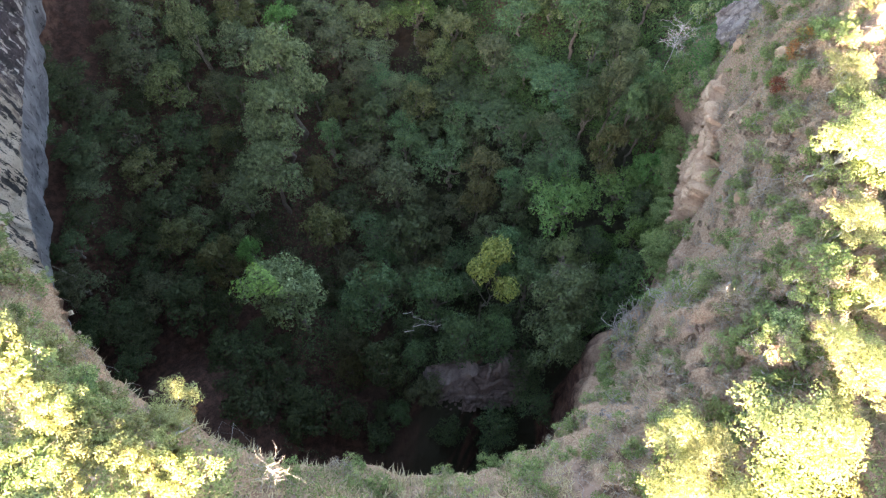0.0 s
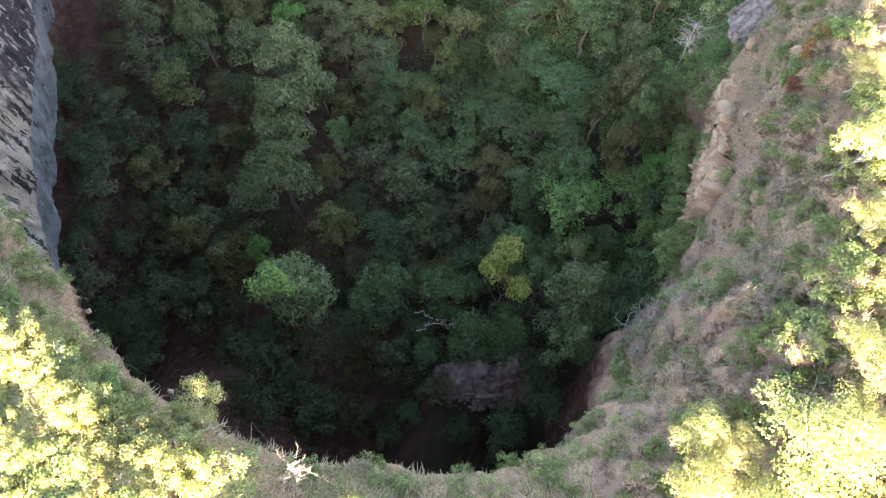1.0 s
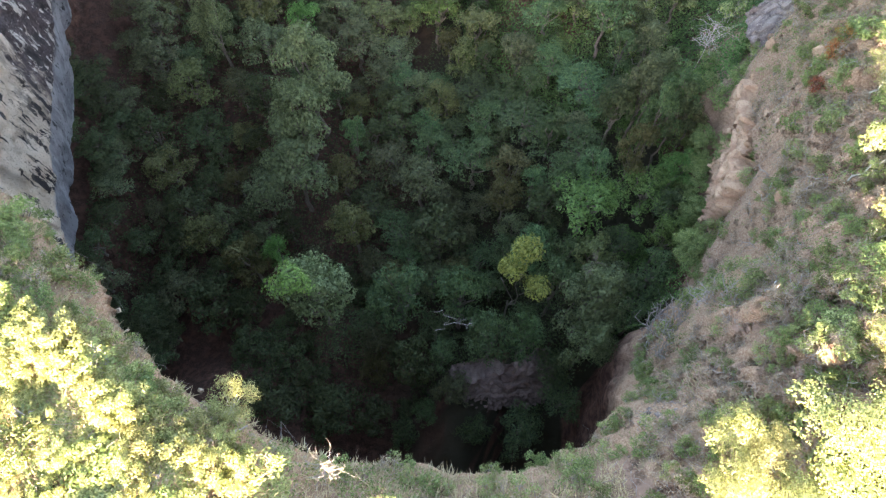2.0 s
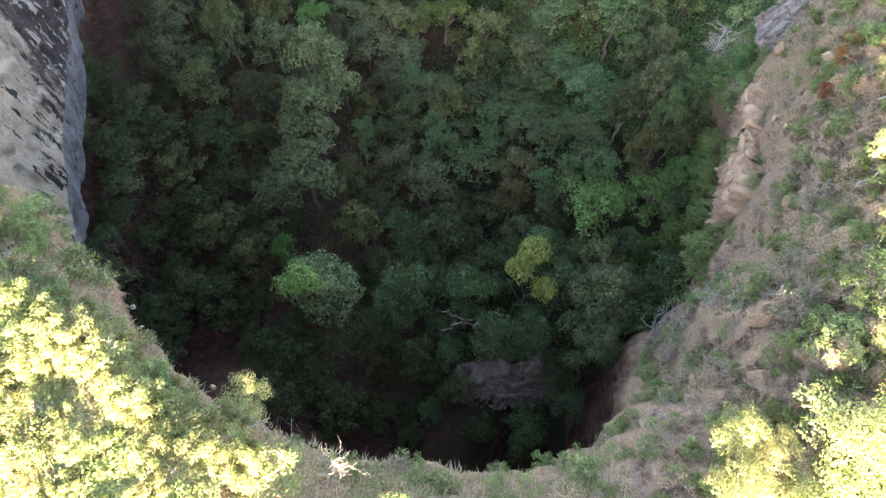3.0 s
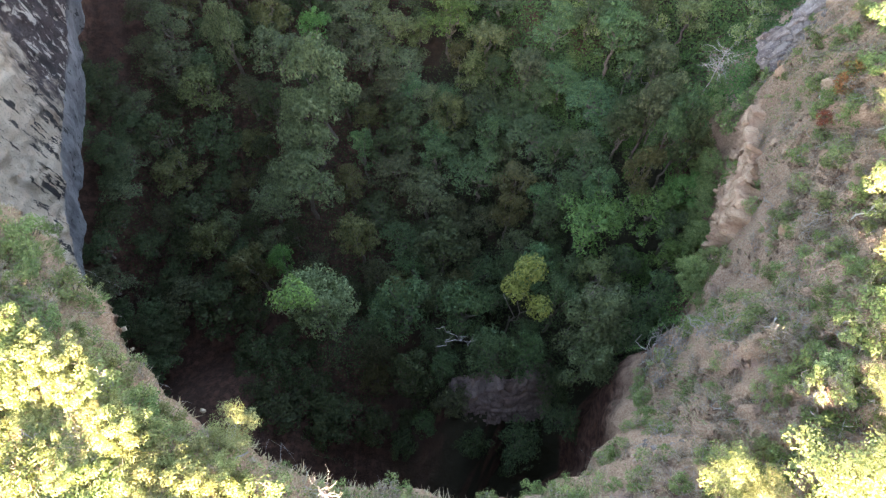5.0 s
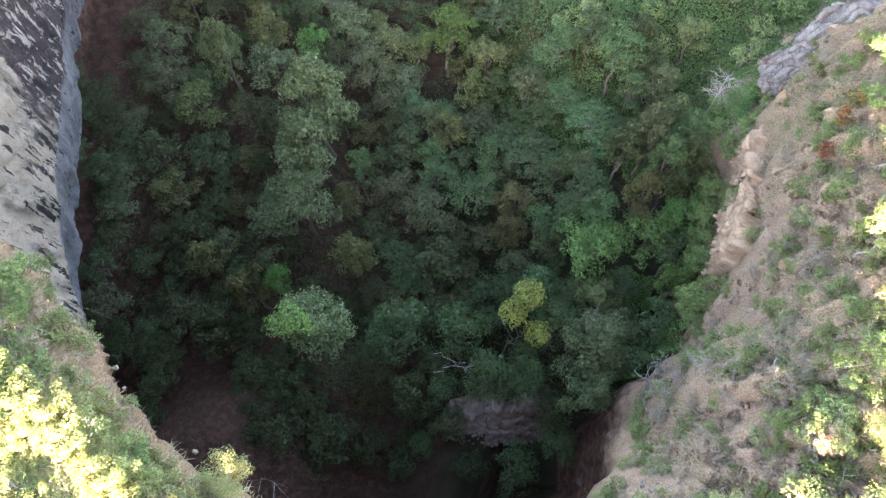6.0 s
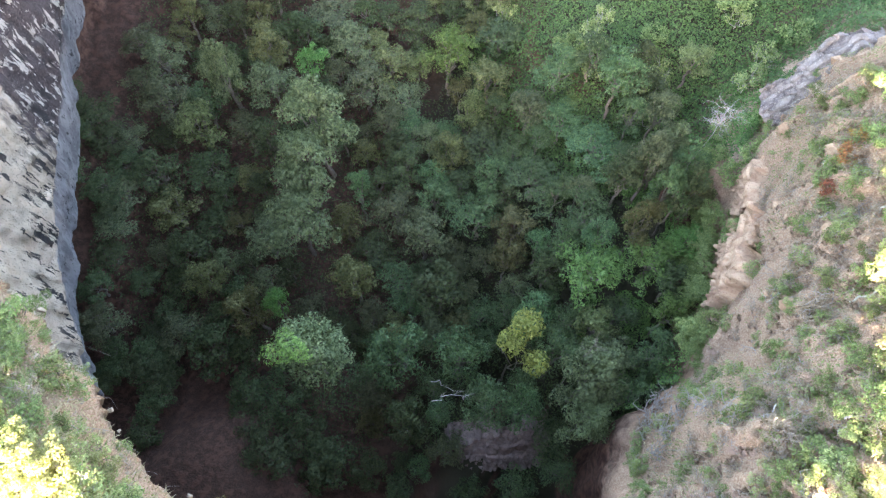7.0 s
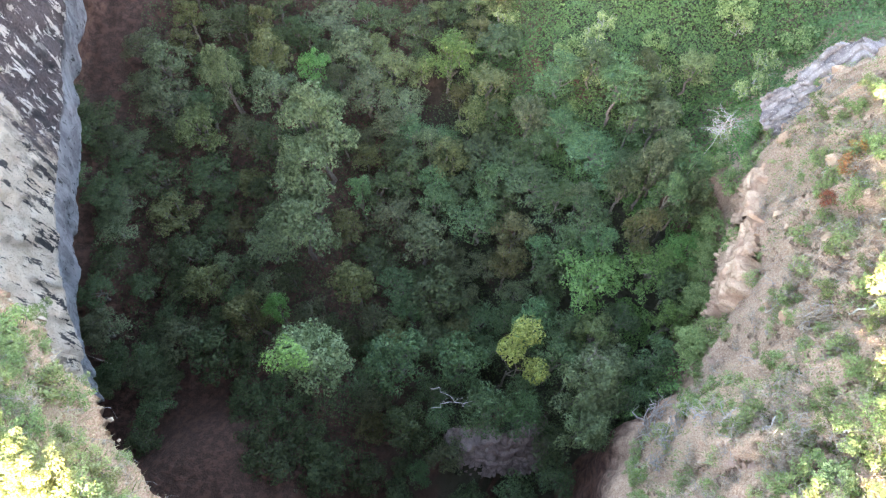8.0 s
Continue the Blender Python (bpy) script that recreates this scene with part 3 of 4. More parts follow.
def make_dead_tree(name, label, seed, height=5.0, spread=2.2, branches=14, wood=None, lean=(0.0, 0.0), thick=0.12):
    """A leafless tree or shrub: trunk and forking branches."""
    rng = np.random.default_rng(seed)
    root = tagged(new(name), label, "dead tree", "bare trees")
    top = np.array([lean[0], lean[1], height])
    trunk = bent((0, 0, -0.4), top, rng, 0.05 if height < 6 else 0.008, 9)
    piece("trunk", mesh_of("trunk", *tube(trunk, np.linspace(thick, thick * 0.3, 9), 7), wood or DEAD_WOOD, True), root)
    for k in range(branches):
        a = k * 2.399963 + rng.uniform(-0.5, 0.5)
        start = trunk[int(rng.integers(3, 9))] if height < 6 else trunk[-1] + (trunk[-2] - trunk[-1]) * rng.uniform(0, 1.6)
        r = spread * rng.uniform(0.5, 1.0)
        tip = start + np.array([math.cos(a) * r, math.sin(a) * r, rng.uniform(-0.1, 0.6) * spread * 0.6])
        path = bent(start, tip, rng, 0.09, 7)
        branch = piece("branch", mesh_of("branch", *tube(path, np.linspace(thick * 0.42, thick * 0.12, 7), 5), wood or DEAD_WOOD, True), root)
        for j in range(4):
            s = path[int(rng.integers(2, 7))]
            e = s + (tip - start) * rng.uniform(0.15, 0.4) + rng.normal(size=3) * r * 0.25
            piece("twig", mesh_of("twig", *tube(bent(s, e, rng, 0.1, 4), np.linspace(thick * 0.17, thick * 0.07, 4), 4), wood or DEAD_WOOD, True), branch)
    return root


def set_down(ob, x, y, z, sx=1.0, sz=None, turn=0.0, rx=0.0, ry=0.0):
    ob.matrix_basis = pose(x, y, z, rx, ry, turn) @ Matrix.Diagonal((sx, sx, sz or sx, 1))
    return ob


KINDS = {}
used = set()


def kind_of(key, ob):
    KINDS[key] = ob
    return ob


def place(key, x, y, z, sx, sz=None, turn=0.0, rx=0.0, ry=0.0):
    """Sets the kind's first plant down, then copies of it."""
    ob = KINDS[key]
    if key not in used:
        used.add(key)
        return set_down(ob, x, y, z, sx, sz, turn, rx, ry)
    c = copy_thing(ob, Matrix.Identity(4))
    return set_down(c, x, y, z, sx, sz, turn, rx, ry)


turns = np.random.default_rng(5)
TREES = []


def tree(key, x, y, top, radius):
    """A tree of the pit whose crown's top and radius are known; it grows from the ground below."""
    variant = key + "abc"[int(turns.integers(0, 3))]
    base = min(ground_at(x, y), float(floor_level(np.array([x]), np.array([y]))[0]) + 2.0)
    high = max(top - base, 3.0)
    TREES.append((x, y, radius))
    return place(variant, x, y, base, radius / 3.4, high / 10, turns.uniform(0, 360))


for s, tail in ((1, "a"), (2, "b"), (3, "c")):
    kind_of("dark" + tail, make_tree("tree", "dark green broad-leaved tree on the pit floor", "dark", 100 + s))
    kind_of("grey" + tail, make_tree("tree", "grey-green tree with a dense rounded crown", "grey", 110 + s, lobes=9, per_lobe=6, count=2500, leaf_size=0.305, dome=0.5))
    kind_of("teal" + tail, make_tree("tree", "blue-green feathery tree with layered branches", "teal", 120 + s, lobes=11, per_lobe=5, count=2450, leaf_size=0.335, narrow=0.32, flat=0.38, dome=0.38))
    kind_of("olive" + tail, make_tree("tree", "olive-green tree with a loose crown", "olive", 130 + s, lobes=7, per_lobe=5, count=2000))
    kind_of("green" + tail, make_tree("tree", "fresh green feathery tree", "green", 140 + s, lobes=10, count=2500, narrow=0.32, flat=0.45))
for s, tail in ((1, "a"), (2, "b"), (3, "c")):
    kind_of("pale" + tail, make_tree("tree", "tall pale grey-green tree with a dense crown", "pale", 160 + s, lobes=13, per_lobe=7, count=4500, leaf_size=0.265, dome=0.45))
kind_of("yellowa", make_tree("tree", "yellow-green tree with three separate round heads", "yellow", 151, per_lobe=7, count=2600, leaf_size=0.20,
                             heads=[(0.75, 1.2, 9.4, 1.12), (-0.4, -0.1, 9.0, 1.0), (1.45, -1.45, 8.6, 0.9)], thick=0.12))

# the trees that stand out
tree("pale", -15.0, 39.2, 15.3, 3.6)
tree("pale", -15.8, 35.4, 12.8, 3.4)
tree("pale", -16.0, 31.2, 10.0, 3.5)
ROUND = tree("pale", -13.0, 18.2, 12.9, 3.3)
tree("pale", 9.2, 16.4, 15.2, 2.8)
tree("pale", 8.8, 13.3, 13.6, 2.1)
place("yellowa", 3.3, 18.6, ground_at(3.3, 18.6), 1.0, (12.9 - ground_at(3.3, 18.6)) / 10, 0)
TREES.append((3.7, 18.9, 1.6))
tree("green", 10.0, 25.6, 12.6, 3.3)
tree("green", 14.8, 26.2, 12.6, 2.8)
tree("pale", -24.5, 44.4, 14.4, 1.9)
tree("olive", -21.2, 49.2, 10.9, 2.5)
tree("grey", -32.4, 48.3, 9.6, 2.6)
tree("grey", -31.7, 44.2, 8.0, 3.0)
tree("grey", -20.8, 46.3, 9.5, 2.8)
tree("grey", -35.2, 50.4, 8.4, 2.2)
tree("grey", -34.4, 46.6, 7.0, 2.2)
tree("green", -16.8, 47.9, 10.5, 1.8)
tree("grey", -12.9, 50.9, 10.0, 2.8)
tree("grey", -11.4, 47.0, 8.4, 2.9)
tree("dark", -38.4, 41.4, 5.0, 3.5)
tree("dark", -36.4, 39.6, 3.0, 2.4)
tree("dark", -40.2, 42.6, 4.6, 2.4)
tree("dark", -39.4, 38.4, 2.6, 2.2)
tree("dark", -38.2, 35.0, 0.6, 1.9)
tree("dark", -32.3, 42.0, 3.6, 2.0)
tree("dark", -27.0, 38.4, 4.0, 3.0)
tree("grey", -34.7, 34.6, 1.6, 2.6)
tree("dark", -35.2, 32.0, 0.2, 2.1)
tree("dark", -27.8, 30.0, 3.0, 2.7)
tree("teal", -10.9, 34.8, 9.5, 1.5)
tree("grey", -7.4, 34.2, 5.2, 3.0)
tree("green", -2.8, 49.2, 11.3, 3.0)
tree("grey", 15.2, 38.2, 17.9, 1.9)
tree("olive", 18.2, 42.8, 17.5, 1.9)
tree("dark", -24.2, 20.6, 1.4, 3.1)
tree("dark", -20.3, 12.4, -2.2, 2.5)
tree("dark", -19.4, 9.4, -2.8, 2.2)
tree("dark", -18.4, 7.4, -3.0, 2.2)
tree("dark", -21.6, 8.4, -4.2, 1.8)
tree("dark", -20.6, 16.8, -1.4, 2.6)
tree("dark", -21.2, 14.2, -2.8, 2.0)
tree("dark", -17.4, 15.0, -0.6, 2.3)
tree("dark", -14.6, 13.4, -0.6, 2.0)
tree("dark", -30.0, 15.6, -3.8, 2.2)
tree("dark", -30.6, 12.4, -5.0, 2.2)
tree("dark", -31.6, 18.8, -4.2, 2.3)
tree("dark", -29.4, 19.8, -2.8, 1.9)
tree("olive", -20.3, 23.2, 7.0, 2.5)
tree("green", -17.6, 23.6, 7.7, 1.4)
tree("grey", -34.8, 21.8, -2.6, 2.2)
tree("dark", -31.4, 22.4, -3.4, 1.8)
tree("dark", -28.9, 26.9, 0.4, 2.2)
tree("dark", -17.6, 11.2, -0.4, 3.2)
tree("dark", -12.4, 10.8, -0.4, 3.0)
tree("teal", -6.2, 19.6, 7.8, 3.5)
tree("teal", -0.8, 19.2, 8.6, 3.0)
tree("dark", -5.1, 13.8, 5.4, 2.5)
tree("olive", -10.9, 26.4, 6.6, 2.4)
tree("grey", -4.6, 31.4, 6.8, 2.8)
tree("dark", -2.7, 25.8, 6.6, 3.2)
tree("dark", 1.0, 41.0, 7.0, 3.4)
tree("teal", 5.7, 35.4, 9.0, 3.6)
tree("teal", 10.6, 37.2, 11.8, 3.4)
tree("olive", 3.2, 28.0, 8.8, 1.7)
tree("dark", 6.8, 26.6, 9.8, 2.0)
tree("teal", 7.0, 18.8, 12.2, 2.4)
tree("olive", -9.0, 50.2, 7.2, 2.8)
tree("grey", -15.3, 56.2, 7.4, 3.4)
tree("teal", 4.6, 8.6, 0.6, 2.2)
tree("teal", 0.2, 8.6, -0.2, 1.9)
tree("teal", 7.0, 12.8, 6.0, 1.9)
tree("grey", -1.6, 11.6, 2.4, 1.9)
tree("teal", 14.7, 30.0, 19.6, 1.8)
tree("dark", 16.3, 30.4, 18.4, 1.6)
tree("olive", 13.4, 28.6, 16.5, 1.7)
tree("teal", 7.6, 10.2, 4.0, 1.9)
tree("teal", 1.6, 14.8, 9.2, 2.4)
tree("grey", 14.2, 33.0, 19.0, 2.2)
tree("dark", 12.2, 32.4, 17.0, 2.0)
tree("teal", 16.6, 32.4, 18.6, 1.9)
tree("grey", 15.6, 34.6, 18.2, 1.8)
tree("grey", -23.6, 42.2, 6.4, 2.3)
tree("teal", 5.2, 22.4, 10.0, 2.4)
tree("teal", 0.6, 33.0, 7.6, 3.0)
tree("teal", 9.8, 31.0, 11.4, 2.8)
tree("teal", 4.4, 14.6, 10.0, 2.0)
tree("teal", 14.2, 18.6, 13.2, 2.0)
tree("green", 15.6, 21.6, 13.4, 1.8)
tree("teal", 12.8, 15.6, 11.0, 1.9)
tree("dark", 16.4, 24.6, 12.8, 1.9)
tree("green", 17.2, 27.6, 14.0, 1.7)
tree("teal", 11.0, 13.4, 8.6, 1.8)
tree("olive", 18.3, 31.2, 14.6, 1.6)
tree("teal", 13.2, 13.4, 9.0, 1.6)
tree("teal", 15.0, 16.6, 11.6, 1.5)

# the rest of the wood closes the gaps
fill_rng = np.random.default_rng(77)
for k in range(7):
    tree("dark" if k % 3 else "grey", -35.4 + fill_rng.uniform(-0.5, 0.7), 22 + 3.1 * k, 3.2 + 0.25 * k + fill_rng.uniform(-0.8, 0.8), fill_rng.uniform(1.8, 2.5))


def fill(count, area, keys, low, high, close, lift, keep):
    """Sets trees into the gaps of one stretch of the wood."""
    made = 0
    for _ in range(count * 25):
        x, y = fill_rng.uniform(area[0], area[1]), fill_rng.uniform(area[2], area[3])
        r = fill_rng.uniform(low, high)
        if look_up(GRID_D, x, y) > -2.6 or not keep(x, y) or any(math.hypot(x - a, y - b) < close * (r + c) for a, b, c in TREES):
            continue
        top = float(floor_level(np.array([x]), np.array([y]))[0]) + fill_rng.uniform(4.2, 8.2) * (0.7 + 0.12 * r) + lift
        tree(keys[int(fill_rng.integers(0, len(keys)))], x, y, top, r)
        made += 1
        if made >= count:
            break


fill(78, (-37, -9, 20, 63), ("dark", "grey", "olive", "dark", "dark"), 1.5, 2.9, 0.60, 0.0, lambda x, y: x > (-36.0 if y < 43 else -33.5))
fill(80, (-9, 15, 14, 44), ("dark", "teal", "grey", "teal", "teal", "olive"), 1.5, 3.0, 0.55, 1.0, lambda x, y: y > 13 + 0.1 * abs(x))
fill(34, (-9, 12, 44, 62), ("dark", "olive", "green", "grey", "olive"), 1.5, 2.8, 0.62, 0.0, lambda x, y: x < 2 + 0.1 * (60 - y))
fill(20, (-22, -3, 8, 20), ("dark", "dark", "teal"), 1.4, 2.4, 0.70, -1.0, lambda x, y: math.hypot(x + 10.8, y - 15.8) > 2.2)
for k in range(26):
    x, y = -37 + 0.95 * k + fill_rng.uniform(-1, 1), 19.5 - 0.42 * k + fill_rng.uniform(-2.2, 2.6)
    if not -28.8 < x < -22.2:
        tree("dark", x, y, -8.0 + fill_rng.uniform(3.0, 6.0), fill_rng.uniform(1.4, 2.3))

# a bright creeper has spread over one rounded crown
crown_rng = np.random.default_rng(88)
way = crown_rng.normal(size=(950, 3))
way[:, 2] = abs(way[:, 2])
way /= np.linalg.norm(way, axis=1, keepdims=True)
spots = np.array((-13.6, 17.0, 12.5)) + way * np.array((1.9, 1.4, 1.1)) * (0.85 + 0.25 * np.sin(4 * way[:, :1] + 3 * way[:, 1:2])) * crown_rng.uniform(0.7, 1.15, (950, 1))
creeper = piece("creeper", mesh_of("creeper", *leaves(spots, way + crown_rng.normal(size=(950, 3)) * 0.5, crown_rng.uniform(0.13, 0.3, 950), crown_rng), LEAF["creeper"]), ROUND, "bright green creeper over the crown")
creeper.matrix_parent_inverse = ROUND.matrix_basis.inverted()


# ---- low growth: grass, creepers, litter plants (past counting) ----
def ground_normals(x, y, e=0.35):
    gx = (look_up(GRID_Z, x + e, y) - look_up(GRID_Z, x - e, y)) / (2 * e)
    gy = (look_up(GRID_Z, x, y + e) - look_up(GRID_Z, x, y - e)) / (2 * e)
    n = np.stack((-gx, -gy, np.ones_like(gx)), -1)
    return n / np.linalg.norm(n, axis=1, keepdims=True)


def grass(name, label, leaf, keep, count, area, high, seed, width=0.05):
    """Tufts of thin blades where keep(x, y, d) allows; steep ground stays barer."""
    rng = np.random.default_rng(seed)
    x, y = rng.uniform(area[0], area[1], count), rng.uniform(area[2], area[3], count)
    x += 0.25 * np.round(rng.normal(size=count)) * 0.3
    d = look_up(GRID_D, x, y)
    ok = keep(x, y, d, rng)
    x, y = x[ok], y[ok]
    z = look_up(GRID_Z, x, y)
    n = len(x)
    tuft = value_noise(x * 2.2, y * 2.2, 3)
    tall = high * rng.uniform(0.5, 1.3, n) * (0.5 + tuft)
    a = rng.uniform(0, 2 * math.pi, n)
    lean = rng.uniform(0.1, 1.3, n)
    base = np.stack((x, y, z - 0.03), -1)
    up = ground_normals(x, y) * 0.8 + np.array([0, 0, 0.2])
    tip = base + up * tall[:, None] + np.stack((np.cos(a) * lean * tall, np.sin(a) * lean * tall, np.zeros(n)), -1)
    side = np.stack((-np.sin(a), np.cos(a), np.zeros(n)), -1) * (width * rng.uniform(0.5, 1.2, n))[:, None]
    verts = np.stack((base - side, base + side, tip), 1).reshape(-1, 3)
    ob = new(name, mesh_of(name, verts, np.arange(3 * n).reshape(-1, 3), LEAF[leaf]))
    return tagged(ob, label, "grass", kind="stuff")


def carpet(name, label, category, leaf, keep, count, area, depth, size, seed, narrow=0.6):
    """Leaves that lie in low mounds over the ground."""
    rng = np.random.default_rng(seed)
    x, y = rng.uniform(area[0], area[1], count), rng.uniform(area[2], area[3], count)
    d = look_up(GRID_D, x, y)
    ok = keep(x, y, d, rng)
    x, y = x[ok], y[ok]
    n = len(x)
    up = ground_normals(x, y, 0.6)
    mound = np.clip(0.5 + 2.0 * fbm(x, y, 2.6, 3, seed), 0.05, 1.4)
    lift = depth * mound * np.sqrt(rng.uniform(0.1, 1, n))
    c = np.stack((x, y, look_up(GRID_Z, x, y)), -1) + (up * 0.7 + np.array([0, 0, 0.3])) * lift[:, None]
    v, f = leaves(c, up + np.array([0, 0, 0.5]) + rng.normal(size=(n, 3)) * 0.5, size * rng.uniform(0.6, 1.4, n), rng, narrow)
    return tagged(new(name, mesh_of(name, v, f, LEAF[leaf])), label, category, kind="stuff")


def patchy(x, y, size, seed, level):
    return fbm(x, y, size, 3, seed) > level


carpet("creeper", "green creepers over the far slope of the pit", "creeper", "bine",
       lambda x, y, d, rng: (d < -0.2) & (x + 0.55 * (y - 40) > 4 + 5 * fbm(x, y, 5, 2, 9)) & patchy(x, y, 3.5, 61, -0.45), 215000, (0, 46, 34, 74), 1.0, 0.19, 61)
carpet("creeper", "fresh green creepers on the inner side of the slope", "creeper", "green",
       lambda x, y, d, rng: (d < -0.6) & (d > -8) & (y > 14) & patchy(x, y, 2.0, 67, 0.04), 110000, (9, 24, 14, 42), 0.8, 0.13, 67)
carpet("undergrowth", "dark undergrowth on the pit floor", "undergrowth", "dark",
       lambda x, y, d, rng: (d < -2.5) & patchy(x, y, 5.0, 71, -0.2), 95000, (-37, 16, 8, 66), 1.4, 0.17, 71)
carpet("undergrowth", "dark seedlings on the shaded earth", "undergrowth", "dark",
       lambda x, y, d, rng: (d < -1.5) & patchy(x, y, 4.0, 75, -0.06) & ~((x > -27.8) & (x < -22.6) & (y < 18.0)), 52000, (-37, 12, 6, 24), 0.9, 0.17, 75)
carpet("weeds", "green weeds on the slopes round the pit", "weeds", "vine",
       lambda x, y, d, rng: (d > 0.2) & patchy(x, y, 2.2, 79, 0.02 - 0.12 * smooth(-13, -16, x) + 0.05 * smooth(4, 10, x) + 0.12 * smooth(-8, -5, x) * smooth(8, 5, x)), 300000, (-27, 30, -3, 44), 0.45, 0.115, 79)
# bright leaves end where the bank's sunlight ends; the lit look is painted in
carpet("scrub", "yellow-green scrub over the near bank, coloured bright where sun falls", "scrub", "lime",
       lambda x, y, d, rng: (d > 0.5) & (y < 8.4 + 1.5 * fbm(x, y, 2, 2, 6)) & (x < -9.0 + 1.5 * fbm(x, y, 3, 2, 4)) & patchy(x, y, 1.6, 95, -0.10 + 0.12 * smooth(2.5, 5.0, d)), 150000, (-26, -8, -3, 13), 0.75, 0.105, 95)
grass("dry_grass", "dry straw-coloured grass on the slopes", "straw",
      lambda x, y, d, rng: (d > -0.1) & (d < 20) & (rng.uniform(size=len(d)) < 3.0 * (value_noise(x * 1.3, y * 1.3, 5) - 0.48)), 80000, (5, 30, -2, 46), 0.24, 81, 0.03)
grass("dry_brush", "brown dry stalks on the steep slope", "brush",
      lambda x, y, d, rng: (d > 0.0) & (d < 9) & (rng.uniform(size=len(d)) < 3.0 * (value_noise(x * 1.6, y * 1.6, 15) - 0.5)), 80000, (8, 26, 1, 36), 0.30, 85, 0.03)
grass("dry_grass", "dry grass along the near rim", "straw",
      lambda x, y, d, rng: (d > -0.1) & (d < 14), 130000, (-30, 6, -3, 20), 0.26, 83, 0.035)
grass("green_grass", "tufts of green grass between dry grass", "herb",
      lambda x, y, d, rng: (d > 0.0) & patchy(x, y, 2.8, 87, -0.02), 70000, (-30, 30, -3, 44), 0.26, 87, 0.03)
grass("creeping_grass", "olive grass on the far slope", "herb",
      lambda x, y, d, rng: (d < -0.2) & (x + 0.55 * (y - 40) > 7) & patchy(x, y, 4.0, 91, 0.02), 50000, (2, 46, 36, 72), 0.30, 91, 0.04)


# ---- rocks ----
def boulder(seed, mat, blocky=0.85):
    """An angular stone about 2 m across."""
    rng = np.random.default_rng(900 + seed)
    bm = bmesh.new()
    for _ in range(16):
        p = rng.normal(size=3)
        p /= np.linalg.norm(p)
        p = p * (1 - blocky) + blocky * 0.82 * p / abs(p).max()
        bm.verts.new(Vector(p * rng.uniform(0.82, 1.05)))
    hull = bmesh.ops.convex_hull(bm, input=bm.verts)
    loose = {g for g in hull["geom_interior"] + hull["geom_unused"] if isinstance(g, bmesh.types.BMVert)}
    bmesh.ops.delete(bm, geom=list(loose), context="VERTS")
    bmesh.ops.bevel(bm, geom=list(bm.edges), offset=0.035, segments=1, affect="EDGES")
    me = bpy.data.meshes.new("rock")
    bm.to_mesh(me)
    bm.free()
    me.materials.append(mat)
    return me


STONES = {key: [boulder(k * 7 + s, mat) for k in range(4)]
          for s, (key, mat) in enumerate((("lip", LIP_ROCK), ("sand", SANDSTONE), ("grey", GREY_ROCK), ("pit", PIT_ROCK)))}
WORDS = {"lip": ("pale angular rock on the pit's rim", "rocks along the rim"), "sand": ("orange-brown sandstone block in the slope", "sandstone blocks"),
         "grey": ("grey and white rock in the slope", "grey rocks"), "pit": ("purple-brown rock slab on the pit floor", "slabs of the ledge")}
stone_rng = np.random.default_rng(9)


def rock(key, x, y, z, sx, sy, sz, turn=None, rx=0.0, ry=0.0):
    ob = new("rock", STONES[key][int(stone_rng.integers(0, 4))])
    tagged(ob, WORDS[key][0], "rock", WORDS[key][1])
    ob.matrix_basis = pose(x, y, z, rx, ry, stone_rng.uniform(0, 360) if turn is None else turn) @ Matrix.Diagonal((sx, sy, sz, 1))
    return ob


def along_lip(first, count, steps):
    """Places along the lip, from one of its corners on."""
    for k in range(count):
        t = (k + stone_rng.uniform(-0.4, 0.4)) / count
        i = min(max(int(t * steps), 0), steps - 1)
        f = t * steps - i
        (x0, y0, z0), (x1, y1, z1) = LIP[first + i], LIP[first + i + 1]
        yield x0 + f * (x1 - x0), y0 + f * (y1 - y0), z0 + f * (z1 - z0)


# pale blocks along the near left rim
for x, y, z in along_lip(5, 46, 7):
    s = stone_rng.uniform(0.08, 0.24)
    x, y = x + stone_rng.uniform(-0.6, 0.4), y + stone_rng.uniform(-0.6, 0.3)
    rock("lip", x, y, max(ground_at(x, y), z - 1.2) - 0.1 * s, s * 1.3, s, s * 1.0, rx=stone_rng.uniform(-20, 20))
# sandstone in the steep right slope
for x, y, z in along_lip(21, 30, 6):
    s = stone_rng.uniform(0.2, 0.8)
    o = stone_rng.uniform(-0.3, 2.4)
    rock("sand", x + o, y - 0.3 * o, ground_at(x + o, y - 0.3 * o) - 0.6 * s, s * 0.9, s, s * 1.2, rx=stone_rng.uniform(-25, 25), ry=stone_rng.uniform(5, 40))
# a small heap of grey stones by the near end of the slope
for _ in range(18):
    x, y, s = 8.5 + stone_rng.normal() * 0.55, 5.5 + stone_rng.normal() * 0.4, stone_rng.uniform(0.08, 0.26)
    rock("grey", x, y, ground_at(x, y) + 0.02 - 0.3 * s, s * 1.3, s, s * 0.6, rx=stone_rng.uniform(-20, 20), ry=stone_rng.uniform(-20, 20))
# the grey outcrop further along the slope, half buried
for k in range(44):
    t = k / 43
    x, y = 22.3 + 10.0 * t + stone_rng.uniform(-1.3, 1.0), 35.2 + 7.5 * t + stone_rng.uniform(-1.6, 1.2)
    s = stone_rng.uniform(0.15, 0.5)
    rock("grey", x, y, ground_at(x, y) - 0.45 * s, s, s * 0.8, s * 0.75, rx=stone_rng.uniform(-35, 35), ry=stone_rng.uniform(-35, 35))



